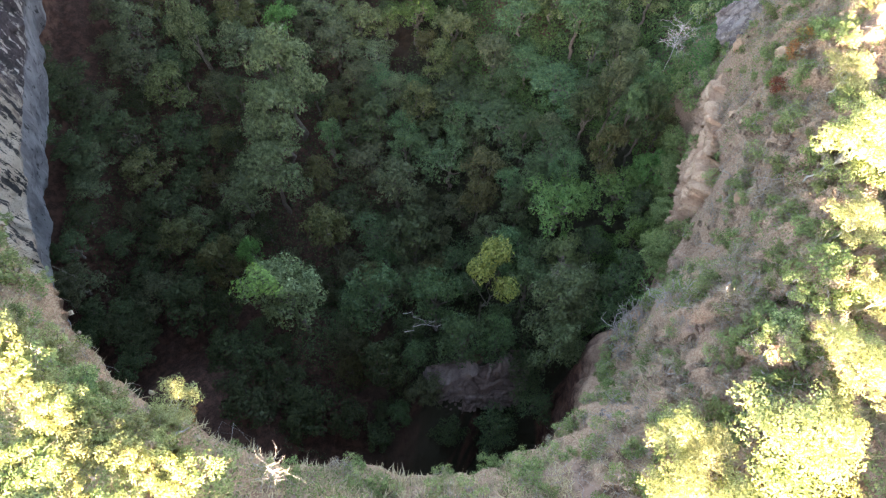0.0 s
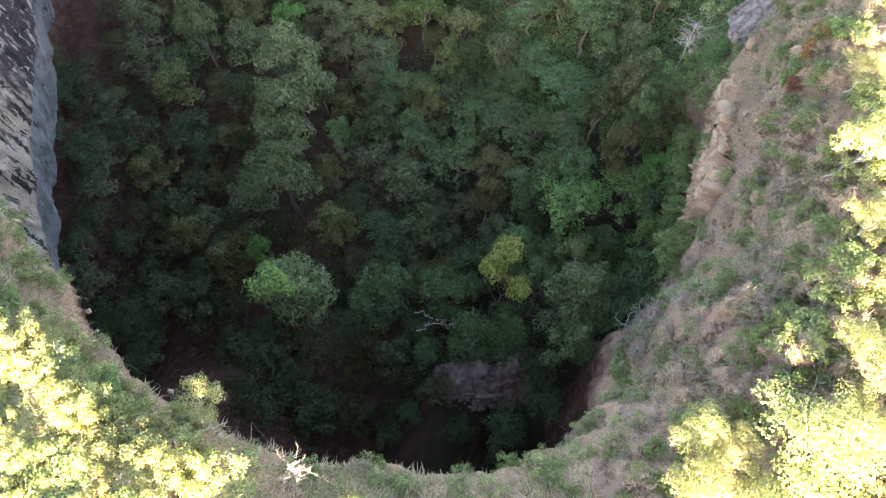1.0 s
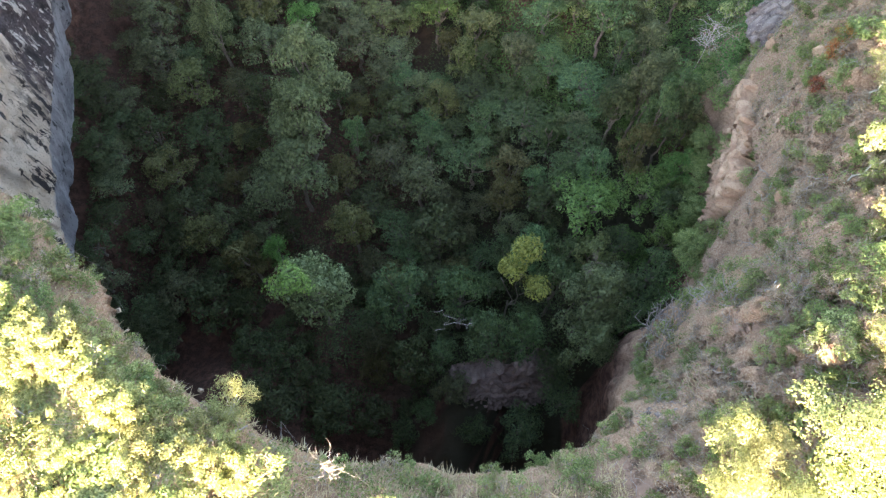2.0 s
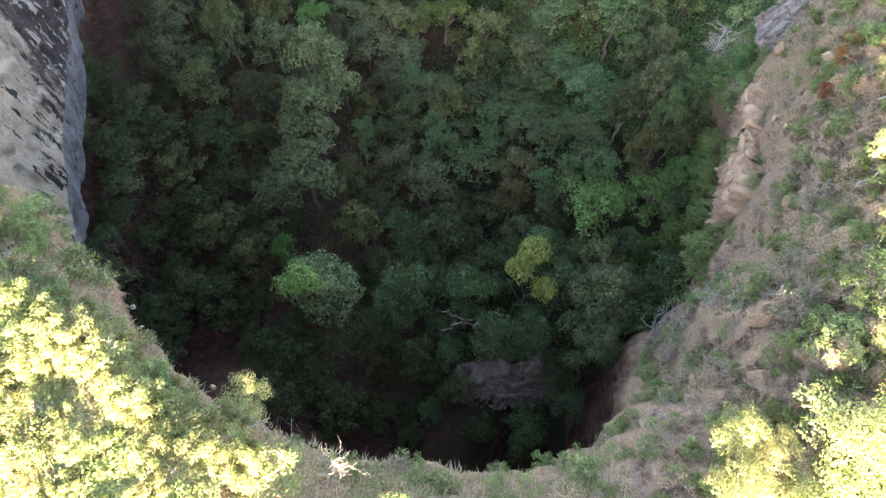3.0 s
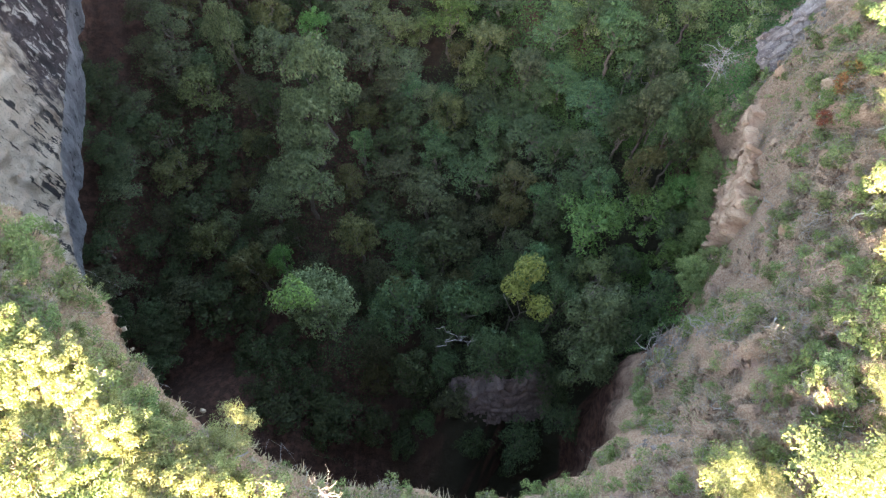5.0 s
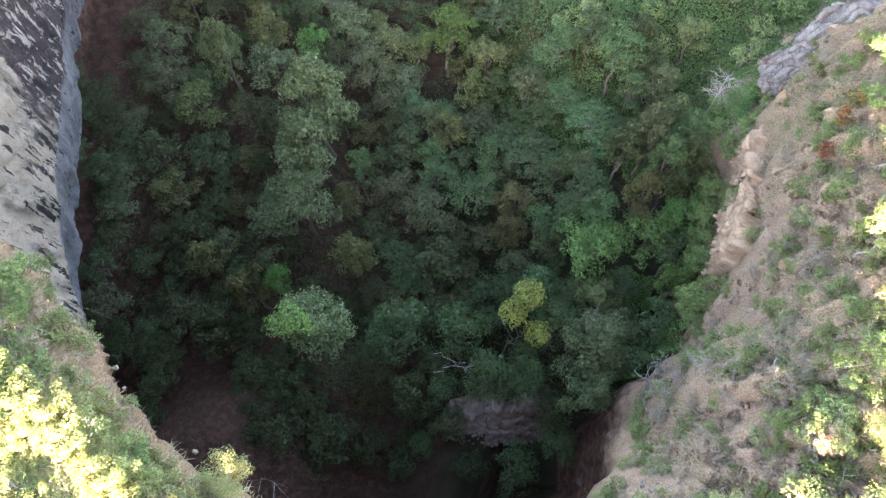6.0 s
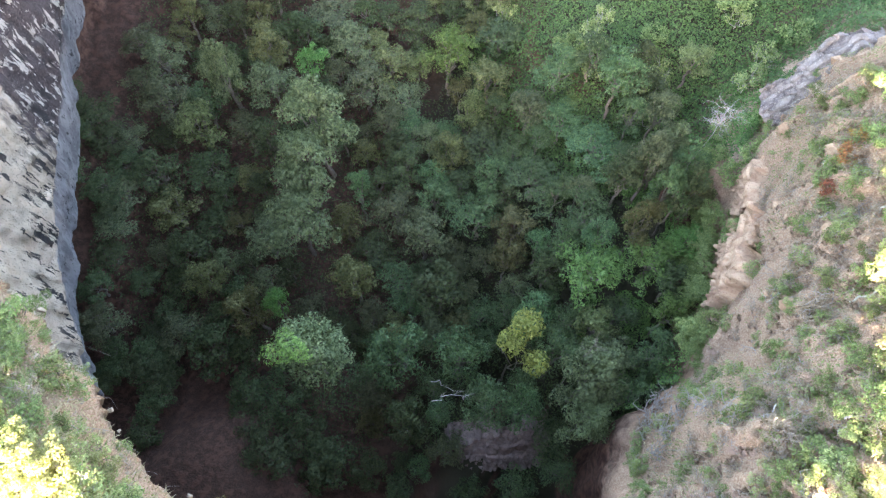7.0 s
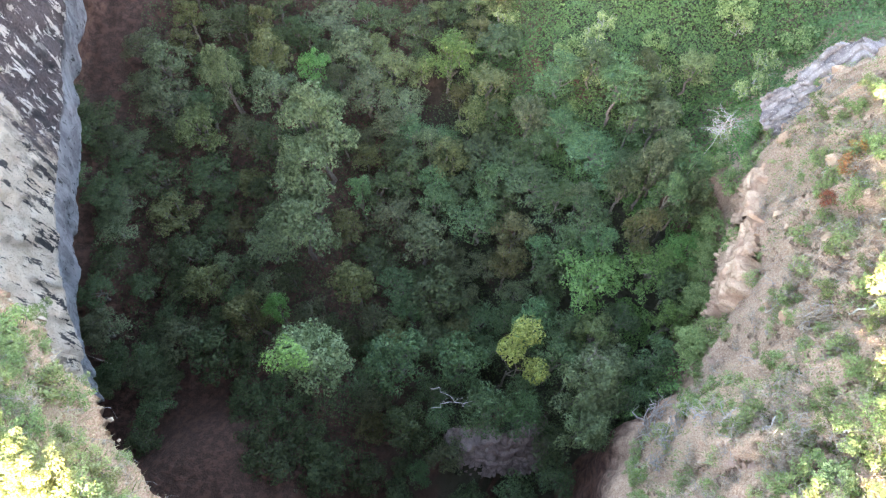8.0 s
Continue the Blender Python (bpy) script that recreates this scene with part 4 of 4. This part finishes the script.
def build_ledge(label, mat, long_by, high_by, split, origin, u, v, seed, relief=1.0, skirt=1.6):
    """A tilted face of bedded rock with a ragged outline: long slabs above, broken pieces below."""
    us, vs = np.arange(0, long_by, 0.07), np.arange(0, high_by, 0.07)
    gu, gv = np.meshgrid(us, vs)
    wob = fbm(gu, gv, 1.4, 4, seed + 3)
    bent_v = gv + 1.3 * wob + 0.10 * gu
    row_high = np.where(bent_v > split, 0.62, 0.30)
    row = np.floor(bent_v / row_high) + np.where(bent_v > split, 50, 0)
    wide = np.where(bent_v > split, 1.4, 0.42) * (0.6 + 0.8 * lattice(row, row * 0, 5))
    col = gu / wide + 7.3 * lattice(row, row * 0, 6) + 1.2 * wob
    fr, fc = bent_v / row_high % 1, col % 1
    joint = np.minimum(np.minimum(fr, 1 - fr) * row_high, np.minimum(fc, 1 - fc) * wide)
    h = 0.42 * (lattice(np.floor(col), row, 8) - 0.5) - 0.2 * smooth(0.08, 0.0, joint) + 0.5 * wob + 0.14 * fbm(gu, gv, 0.35, 3, 4)
    rim = np.minimum(np.minimum(gu, us[-1] - gu), np.minimum(gv, vs[-1] - gv)) + 3.0 * fbm(gu, gv, 1.8, 4, seed + 14)
    h = h * relief - skirt * smooth(0.7, 0.0, rim)
    u, v = np.array(u) / np.linalg.norm(u), np.array(v) / np.linalg.norm(v)
    w = np.cross(u, v)
    verts = (np.array(origin) + gu[..., None] * u + gv[..., None] * v + h[..., None] * w).reshape(-1, 3)
    n = len(us)
    i = (np.arange(len(vs) - 1)[:, None] * n + np.arange(n - 1)[None, :]).ravel()
    faces = np.stack((i, i + 1, i + n + 1, i + n), -1)
    root = tagged(new("rock_ledge"), label, "rock")
    block = (row * 1000 + np.floor(col)).ravel()[i]
    loose = []
    for key in np.unique(block):
        own = faces[block == key]
        if len(own) < 45:
            loose.append(own)
            continue
        keep, back = np.unique(own, return_inverse=True)
        piece("slab", mesh_of("slab", verts[keep], back.reshape(own.shape), mat), root)
    own = np.concatenate(loose)
    keep, back = np.unique(own, return_inverse=True)
    tagged(piece("rubble", mesh_of("rubble", verts[keep], back.reshape(own.shape), mat), root), kind="stuff")
    coarse = verts.reshape(len(vs), n, 3)[::6, ::6]
    a, c = coarse.shape[:2]
    k = (np.arange(a - 1)[:, None] * c + np.arange(c - 1)[None, :]).ravel()
    piece("bedrock", mesh_of("bedrock", coarse.reshape(-1, 3) - w * 0.5, np.stack((k, k + 1, k + c + 1, k + c), -1), mat), root)
    return root


build_ledge("purple-brown bedded rock ledge on the shaded pit floor", PIT_ROCK, 9.6, 5.2, 2.8, (-1.7, 8.9, -2.95), (0.985, 0.16, 0.05), (0.0, 0.76, 0.65), 0, 1.3, 2.2)
build_ledge("orange-brown sandstone face in the steep slope", SANDSTONE, 7.0, 4.6, 2.2, (18.6, 27.2, 14.7), (-0.33, -0.94, 0.04), (0.13, 0.03, 0.99), 5, 1.1)
build_ledge("pale orange sandstone face with ragged edges", SANDSTONE, 6.0, 3.2, 1.6, (20.9, 33.4, 15.2), (-0.31, -0.95, -0.02), (0.13, 0.03, 0.99), 11, 1.1)
build_ledge("purple-grey bedded outcrop in the slope", GREY_ROCK, 9.5, 4.8, 1.6, (21.7, 33.7, 17.0), (0.52, 0.08, 0.85), (-0.10, 0.96, -0.02), 17, 1.0, 2.4)


# ---- shrubs and trees on the rim ----
for s in (1, 2, 3):
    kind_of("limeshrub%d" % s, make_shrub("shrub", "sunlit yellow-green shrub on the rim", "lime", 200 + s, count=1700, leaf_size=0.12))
    kind_of("greenshrub%d" % s, make_shrub("shrub", "low green shrub on the dry slope", "vine", 210 + s, count=1500, leaf_size=0.135, tall=0.75, twigs=13))
kind_of("rustshrub", make_shrub("shrub", "rust-red shrub on the slope", "rust", 231, count=1400, leaf_size=0.11, tall=0.7))
kind_of("bareshrub", make_shrub("shrub", "leafless grey shrub on the slope", "grey", 232, count=0, twigs=16, wood=DEAD_WOOD, tall=1.2))
shrub_rng = np.random.default_rng(21)
# low brush past counting: gathered leaf by leaf into a few objects
SHAPES = {"thin": [shrub_shape(220 + s, 760, 0.13, 0.5, 9, 1.2) for s in range(3)], "dry": [shrub_shape(240 + s, 600, 0.24, 0.12, 9, 0.7) for s in range(3)],
          "mound": [shrub_shape(250 + s, 1200, 0.125, 0.55, 11, 0.7) for s in range(3)]}
HEAP = {"thin": [], "dry": [], "mound": [], "stem": []}


def heaped(key, x, y, z, size, tall):
    stems, foliage = SHAPES[key][int(shrub_rng.integers(0, 3))]
    m = np.array((pose(x, y, z, 0, 0, shrub_rng.uniform(0, 360)) @ Matrix.Diagonal((size, size, tall, 1))))
    for where, (v, f) in [(key, foliage)] + [("stem", s) for s in stems if key != "mound"]:
        HEAP[where].append((v @ m[:3, :3].T + m[:3, 3], f))


def shrub(key, x, y, size, tall=None, lift=0.0):
    if key in HEAP:
        return heaped(key, x, y, ground_at(x, y) + lift, size, tall or size)
    if key in ("lime", "green"):
        key = "%sshrub%d" % (key, int(shrub_rng.integers(1, 4)))
    return place(key, x, y, ground_at(x, y) + lift, size, tall or size, shrub_rng.uniform(0, 360))


def scatter(key, count, area, low, high, gap, near=0.3, far=12.0):
    made = []
    for _ in range(count * 12):
        x, y = shrub_rng.uniform(area[0], area[1]), shrub_rng.uniform(area[2], area[3])
        d = [float(look_up(GRID_D, x, y))]
        if not near < d[0] < far or any(math.hypot(x - a, y - b) < gap for a, b in made):
            continue
        made.append((x, y))
        s = shrub_rng.uniform(low, high)
        shrub(key, x, y, s, s * shrub_rng.uniform(0.8, 1.3))
        if len(made) >= count:
            break


# brighter lime shrubs on the sunlit bank, darker green ones on its shaded strip
scatter("lime", 44, (-23, -10.6, -1, 8.2), 0.35, 0.7, 0.7, 1.2)
scatter("lime", 36, (-20, -10.6, 1, 8.6), 0.55, 0.95, 0.6, 0.3, 2.2)
scatter("green", 26, (-27, -18, 8, 16), 0.4, 0.8, 0.7, 0.4, 6)
scatter("green", 22, (-26, -8, 0, 16), 0.4, 1.0, 1.3, 0.2)
scatter("thin", 14, (-26, -6, 0, 16), 0.5, 1.0, 1.5, 0.2)
scatter("lime", 10, (15, 24, 0, 24), 0.6, 1.1, 1.4, 3.0)
scatter("green", 80, (8, 25, 1, 40), 0.4, 1.0, 0.9, 0.0, 9)
scatter("mound", 60, (-26, 22, 0, 38), 0.3, 0.7, 0.6, -0.5, 0.7)
scatter("mound", 90, (8, 24, 1, 38), 0.3, 0.8, 0.6, 0.0, 8)
scatter("thin", 40, (-26, 22, 0, 38), 0.3, 0.75, 0.6, -0.5, 0.7)
scatter("thin", 56, (7, 24, 1, 40), 0.35, 0.85, 0.9, -0.2, 9)
scatter("dry", 170, (7, 24, 1, 38), 0.35, 0.95, 0.6, -0.1, 8)
scatter("dry", 20, (-24, 6, 0, 14), 0.35, 0.8, 0.9, -0.1, 4)
scatter("bareshrub", 14, (8, 22, 2, 32), 0.5, 1.0, 2.0, 0.1)
scatter("thin", 14, (-6, 10, 0, 6), 0.35, 0.8, 0.9, 0.05, 4)
scatter("green", 10, (-6, 10, 0, 5), 0.3, 0.7, 1.0, 0.05, 4)
for _ in range(60):
    x, y = shrub_rng.uniform(2, 34), shrub_rng.uniform(40, 66)
    if x + 0.55 * (y - 40) > 8 and ground_at(x, y) < 18:
        shrub("mound" if shrub_rng.uniform() < 0.75 else "thin", x, y, shrub_rng.uniform(0.9, 1.9))
shrub("rustshrub", 21.8, 27.0, 1.0)
shrub("rustshrub", 22.8, 28.2, 0.8)
shrub("rustshrub", 20.6, 25.2, 0.6)
shrub("rustshrub", -12.2, 5.0, 0.6)
shrub("green", 16.0, 18.3, 1.2, 1.4)
shrub("green", 16.6, 19.2, 1.1, 1.2)
shrub("green", 20.4, 32.2, 1.3)
shrub("green", 21.4, 33.0, 1.2)
shrub("bareshrub", 12.9, 12.8, 1.4, 1.5)
shrub("bareshrub", 13.4, 11.8, 1.2, 1.3)
for x, y, size in ((11.9, 11.4, 1.5), (12.5, 13.2, 1.6), (12.0, 12.3, 1.3), (11.2, 10.2, 1.2), (13.2, 14.0, 1.4)):
    shrub("bareshrub", x, y, size, size)

for _ in range(64):
    y, size = stone_rng.uniform(22, 37.5), stone_rng.uniform(0.45, 1.0)
    heaped("mound", 17.3 + 0.21 * (y - 22.5) - 0.2 * size, y, stone_rng.uniform(8.5, 14.2), size, size)
for x, y, z in along_lip(21, 30, 6):
    deep = stone_rng.uniform(0.0, 1.0)
    size = stone_rng.uniform(0.6, 1.25)
    heaped("mound", x - 0.35 * size - 0.2 * deep, y + 0.2 * size, z - 1.2 - 7.5 * deep, size, size * 0.9)
for x, y, z, size in ((18.6, 25.8, 15.9, 0.8), (19.0, 24.6, 17.0, 0.7), (18.9, 26.6, 16.6, 0.6)):
    heaped("mound", x, y, z, size, size)
for k in range(9):
    size = stone_rng.uniform(0.55, 0.95)
    heaped("mound", 15.2 + stone_rng.uniform(-0.6, 0.8), 18.0 + stone_rng.uniform(-1.2, 1.3), stone_rng.uniform(14.2, 16.2), size, size)
for x, y, z in along_lip(14, 46, 5):
    inner = stone_rng.uniform(-0.5, 0.35)
    size = stone_rng.uniform(0.28, 0.62)
    heaped("mound" if stone_rng.uniform() < 0.5 else "thin", x - 0.4 * inner, y + inner, z - 0.35 - 0.5 * max(inner, 0), size, size)
tagged(new("brush", mesh_of("brush", *joined(HEAP["dry"]), LEAF["brush"])), "tangles of dry brown brush on the slopes", "brush", kind="stuff")
tagged(new("brush", mesh_of("brush", *joined(HEAP["thin"]), LEAF["herb"])), "thin yellowish-green brush along the rim", "brush", kind="stuff")
tagged(new("brush", mesh_of("brush", *joined(HEAP["mound"]), LEAF["vine"])), "low green bushes over the dry slopes", "brush", kind="stuff")
tagged(new("brush_stems", mesh_of("brush_stems", *joined(HEAP["stem"]), DEAD_WOOD)), "bare grey stems of the brush", "brush", kind="stuff")



def litter_twigs(count, area, seed, near, far):
    """Thin bleached twigs lying and leaning all over the dry slopes."""
    rng = np.random.default_rng(seed)
    made = []
    while len(made) < count:
        x, y = rng.uniform(area[0], area[1]), rng.uniform(area[2], area[3])
        if not near < float(look_up(GRID_D, x, y)) < far:
            continue
        a, size, fat = rng.uniform(0, 2 * math.pi), rng.uniform(0.25, 1.1), rng.uniform(0.006, 0.016)
        x1, y1 = x + math.cos(a) * size, y + math.sin(a) * size
        start, end = (x, y, ground_at(x, y) + 0.05), (x1, y1, ground_at(x1, y1) + rng.uniform(0.05, 0.6))
        made.append(tube(bent(start, end, rng, 0.10, 4), np.linspace(fat, fat * 0.5, 4), 3))
    return tagged(new("twigs", mesh_of("twigs", *joined(made), DEAD_WOOD)), "bleached dry twigs scattered over the slopes", "twigs", kind="stuff")


def clods(count, area, seed, near, far):
    """Lumps of dry earth that broke from the steep slope."""
    rng = np.random.default_rng(seed)
    g = (1 + math.sqrt(5)) / 2
    corners = np.array([(a, b * g, 0) for a in (-1, 1) for b in (-1, 1)] + [(0, a, b * g) for a in (-1, 1) for b in (-1, 1)] + [(a * g, 0, b) for a in (-1, 1) for b in (-1, 1)], dtype=float)
    faces = np.array([(i, j, k) for i in range(12) for j in range(i + 1, 12) for k in range(j + 1, 12)
                      if all(np.linalg.norm(corners[p] - corners[q]) < 2.1 for p, q in ((i, j), (j, k), (i, k)))])
    corners /= np.linalg.norm(corners[0])
    made = []
    while len(made) < count:
        x, y = rng.uniform(area[0], area[1]), rng.uniform(area[2], area[3])
        if not near < float(look_up(GRID_D, x, y)) < far or value_noise(np.array(x * 0.7), np.array(y * 0.7), 19) < 0.42:
            continue
        size = 0.05 + 0.17 * rng.uniform() ** 2.5
        lump = corners * rng.uniform(0.65, 1.2, (12, 1)) * size * np.array([rng.uniform(0.8, 1.6), rng.uniform(0.8, 1.6), 0.8])
        made.append((lump + np.array([x, y, ground_at(x, y) + 0.1 * size]), faces))
    return tagged(new("clods", mesh_of("clods", *joined(made), SOIL)), "lumps of dry beige earth on the slope", "earth", kind="stuff")


clods(2600, (7, 24, 1, 38), 621, -0.1, 8.0)
litter_twigs(2600, (7, 25, 1, 38), 611, 0.0, 9.0)
litter_twigs(700, (-25, 7, -1, 18), 613, 0.1, 6.0)

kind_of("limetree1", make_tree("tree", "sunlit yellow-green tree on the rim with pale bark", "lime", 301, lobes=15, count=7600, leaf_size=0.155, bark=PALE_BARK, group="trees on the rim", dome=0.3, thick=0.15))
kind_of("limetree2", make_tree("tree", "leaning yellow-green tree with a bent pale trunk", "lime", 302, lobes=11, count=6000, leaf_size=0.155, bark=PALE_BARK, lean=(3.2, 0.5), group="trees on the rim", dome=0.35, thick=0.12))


def rim_tree(key, x, y, top, radius, turn=0.0):
    base = ground_at(x, y)
    return place(key, x, y, base, radius / 3.4, (top - base) / 10, turn)


rim_tree("limetree2", 19.3, 17.4, 31.4, 2.0, -10)
rim_tree("limetree1", 21.2, 18.4, 31.2, 1.8, 70)
rim_tree("limetree1", 19.4, 13.4, 30.4, 1.5, 20)
rim_tree("limetree1", 13.8, 3.2, 31.2, 2.7)
rim_tree("limetree1", 9.8, 3.9, 29.9, 1.4, 60)
rim_tree("limetree2", 11.6, 2.4, 30.0, 1.5, 140)
rim_tree("limetree2", 15.8, 5.2, 30.4, 1.5, 250)
rim_tree("limetree1", 11.4, 0.8, 30.2, 1.6, 170)
rim_tree("limetree1", 17.0, 7.8, 30.0, 1.1, 120)
rim_tree("limetree1", 17.6, 6.2, 31.0, 1.7, 200)
rim_tree("limetree1", 9.4, 1.8, 29.9, 1.7, 300)
rim_tree("limetree1", 19.2, 9.4, 31.0, 1.4, 20)
rim_tree("limetree1", 21.6, 22.4, 30.4, 1.4, 0)
rim_tree("limetree2", -12.0, 4.6, 29.4, 1.3, 30)

# leafless trees
set_down(make_dead_tree("dead_tree", "bleached dead tree with spreading branches", 401, 21.6 - ground_at(17.4, 33.5), 1.5, 30, DEAD_WOOD, thick=0.05), 17.4, 33.5, ground_at(17.4, 33.5))
set_down(make_dead_tree("dead_tree", "white leafless shrub on the edge of the rim", 402, 1.5, 1.0, 14, DEAD_WOOD, (0.3, 0.5), 0.045), -8.0, 2.3, ground_at(-8.0, 2.3) - 0.2)
set_down(make_dead_tree("dead_tree", "bare brown tree bending over the lip", 403, 2.6, 1.5, 16, thick=0.07), 13.0, 12.6, ground_at(13.0, 12.6))
set_down(make_dead_tree("dead_tree", "bare reddish twigs above the wood", 404, 15.6 - ground_at(8.4, 17.6), 1.0, 9, BARK, thick=0.05), 8.4, 17.6, ground_at(8.4, 17.6))


def fallen(x, y, z, length, turn, seed, mat, thick=0.05, drop=0.0):
    """A crooked dead branch with two side twigs."""
    rng = np.random.default_rng(seed)
    root = tagged(new("fallen_branch"), "bleached fallen branch lying on the slope", "branch", "fallen branches")
    path = bent((-length / 2, 0, 0), (length / 2, 0, drop), rng, 0.10, 9)
    piece("stem", mesh_of("stem", *tube(path, np.linspace(thick, thick * 0.35, 9), 6), mat, True), root)
    for j in (3, 5, 6):
        tip = path[j] + np.array([length * 0.2, rng.uniform(-0.3, 0.3) * length, rng.uniform(0, 0.15) * length])
        piece("twig", mesh_of("twig", *tube(bent(path[j], tip, rng, 0.1, 5), np.linspace(thick * 0.5, thick * 0.18, 5), 5), mat, True), root)
    return set_down(root, x, y, z, 1, 1, turn)


for k in range(60):
    x, y = shrub_rng.uniform(9, 23), shrub_rng.uniform(3, 30)
    d = [float(look_up(GRID_D, x, y))]
    if 0.5 < d[0] < 8:
        fallen(x, y, ground_at(x, y) + 0.22, shrub_rng.uniform(0.9, 2.4), shrub_rng.uniform(0, 360), 500 + k, DEAD_WOOD if k % 3 else PALE_BARK, 0.04)
for k in range(9):
    x, y = shrub_rng.uniform(-22, -10), shrub_rng.uniform(2, 12)
    d = [float(look_up(GRID_D, x, y))]
    if d[0] > 0.4:
        fallen(x, y, ground_at(x, y) + 0.25, shrub_rng.uniform(0.9, 2.0), shrub_rng.uniform(0, 360), 540 + k, DEAD_WOOD, 0.04)
fallen(-1.4, 14.6, 9.3, 3.2, 12, 560, DEAD_WOOD, 0.032)
fallen(-1.8, 15.4, 9.4, 2.6, -14, 561, DEAD_WOOD, 0.026)
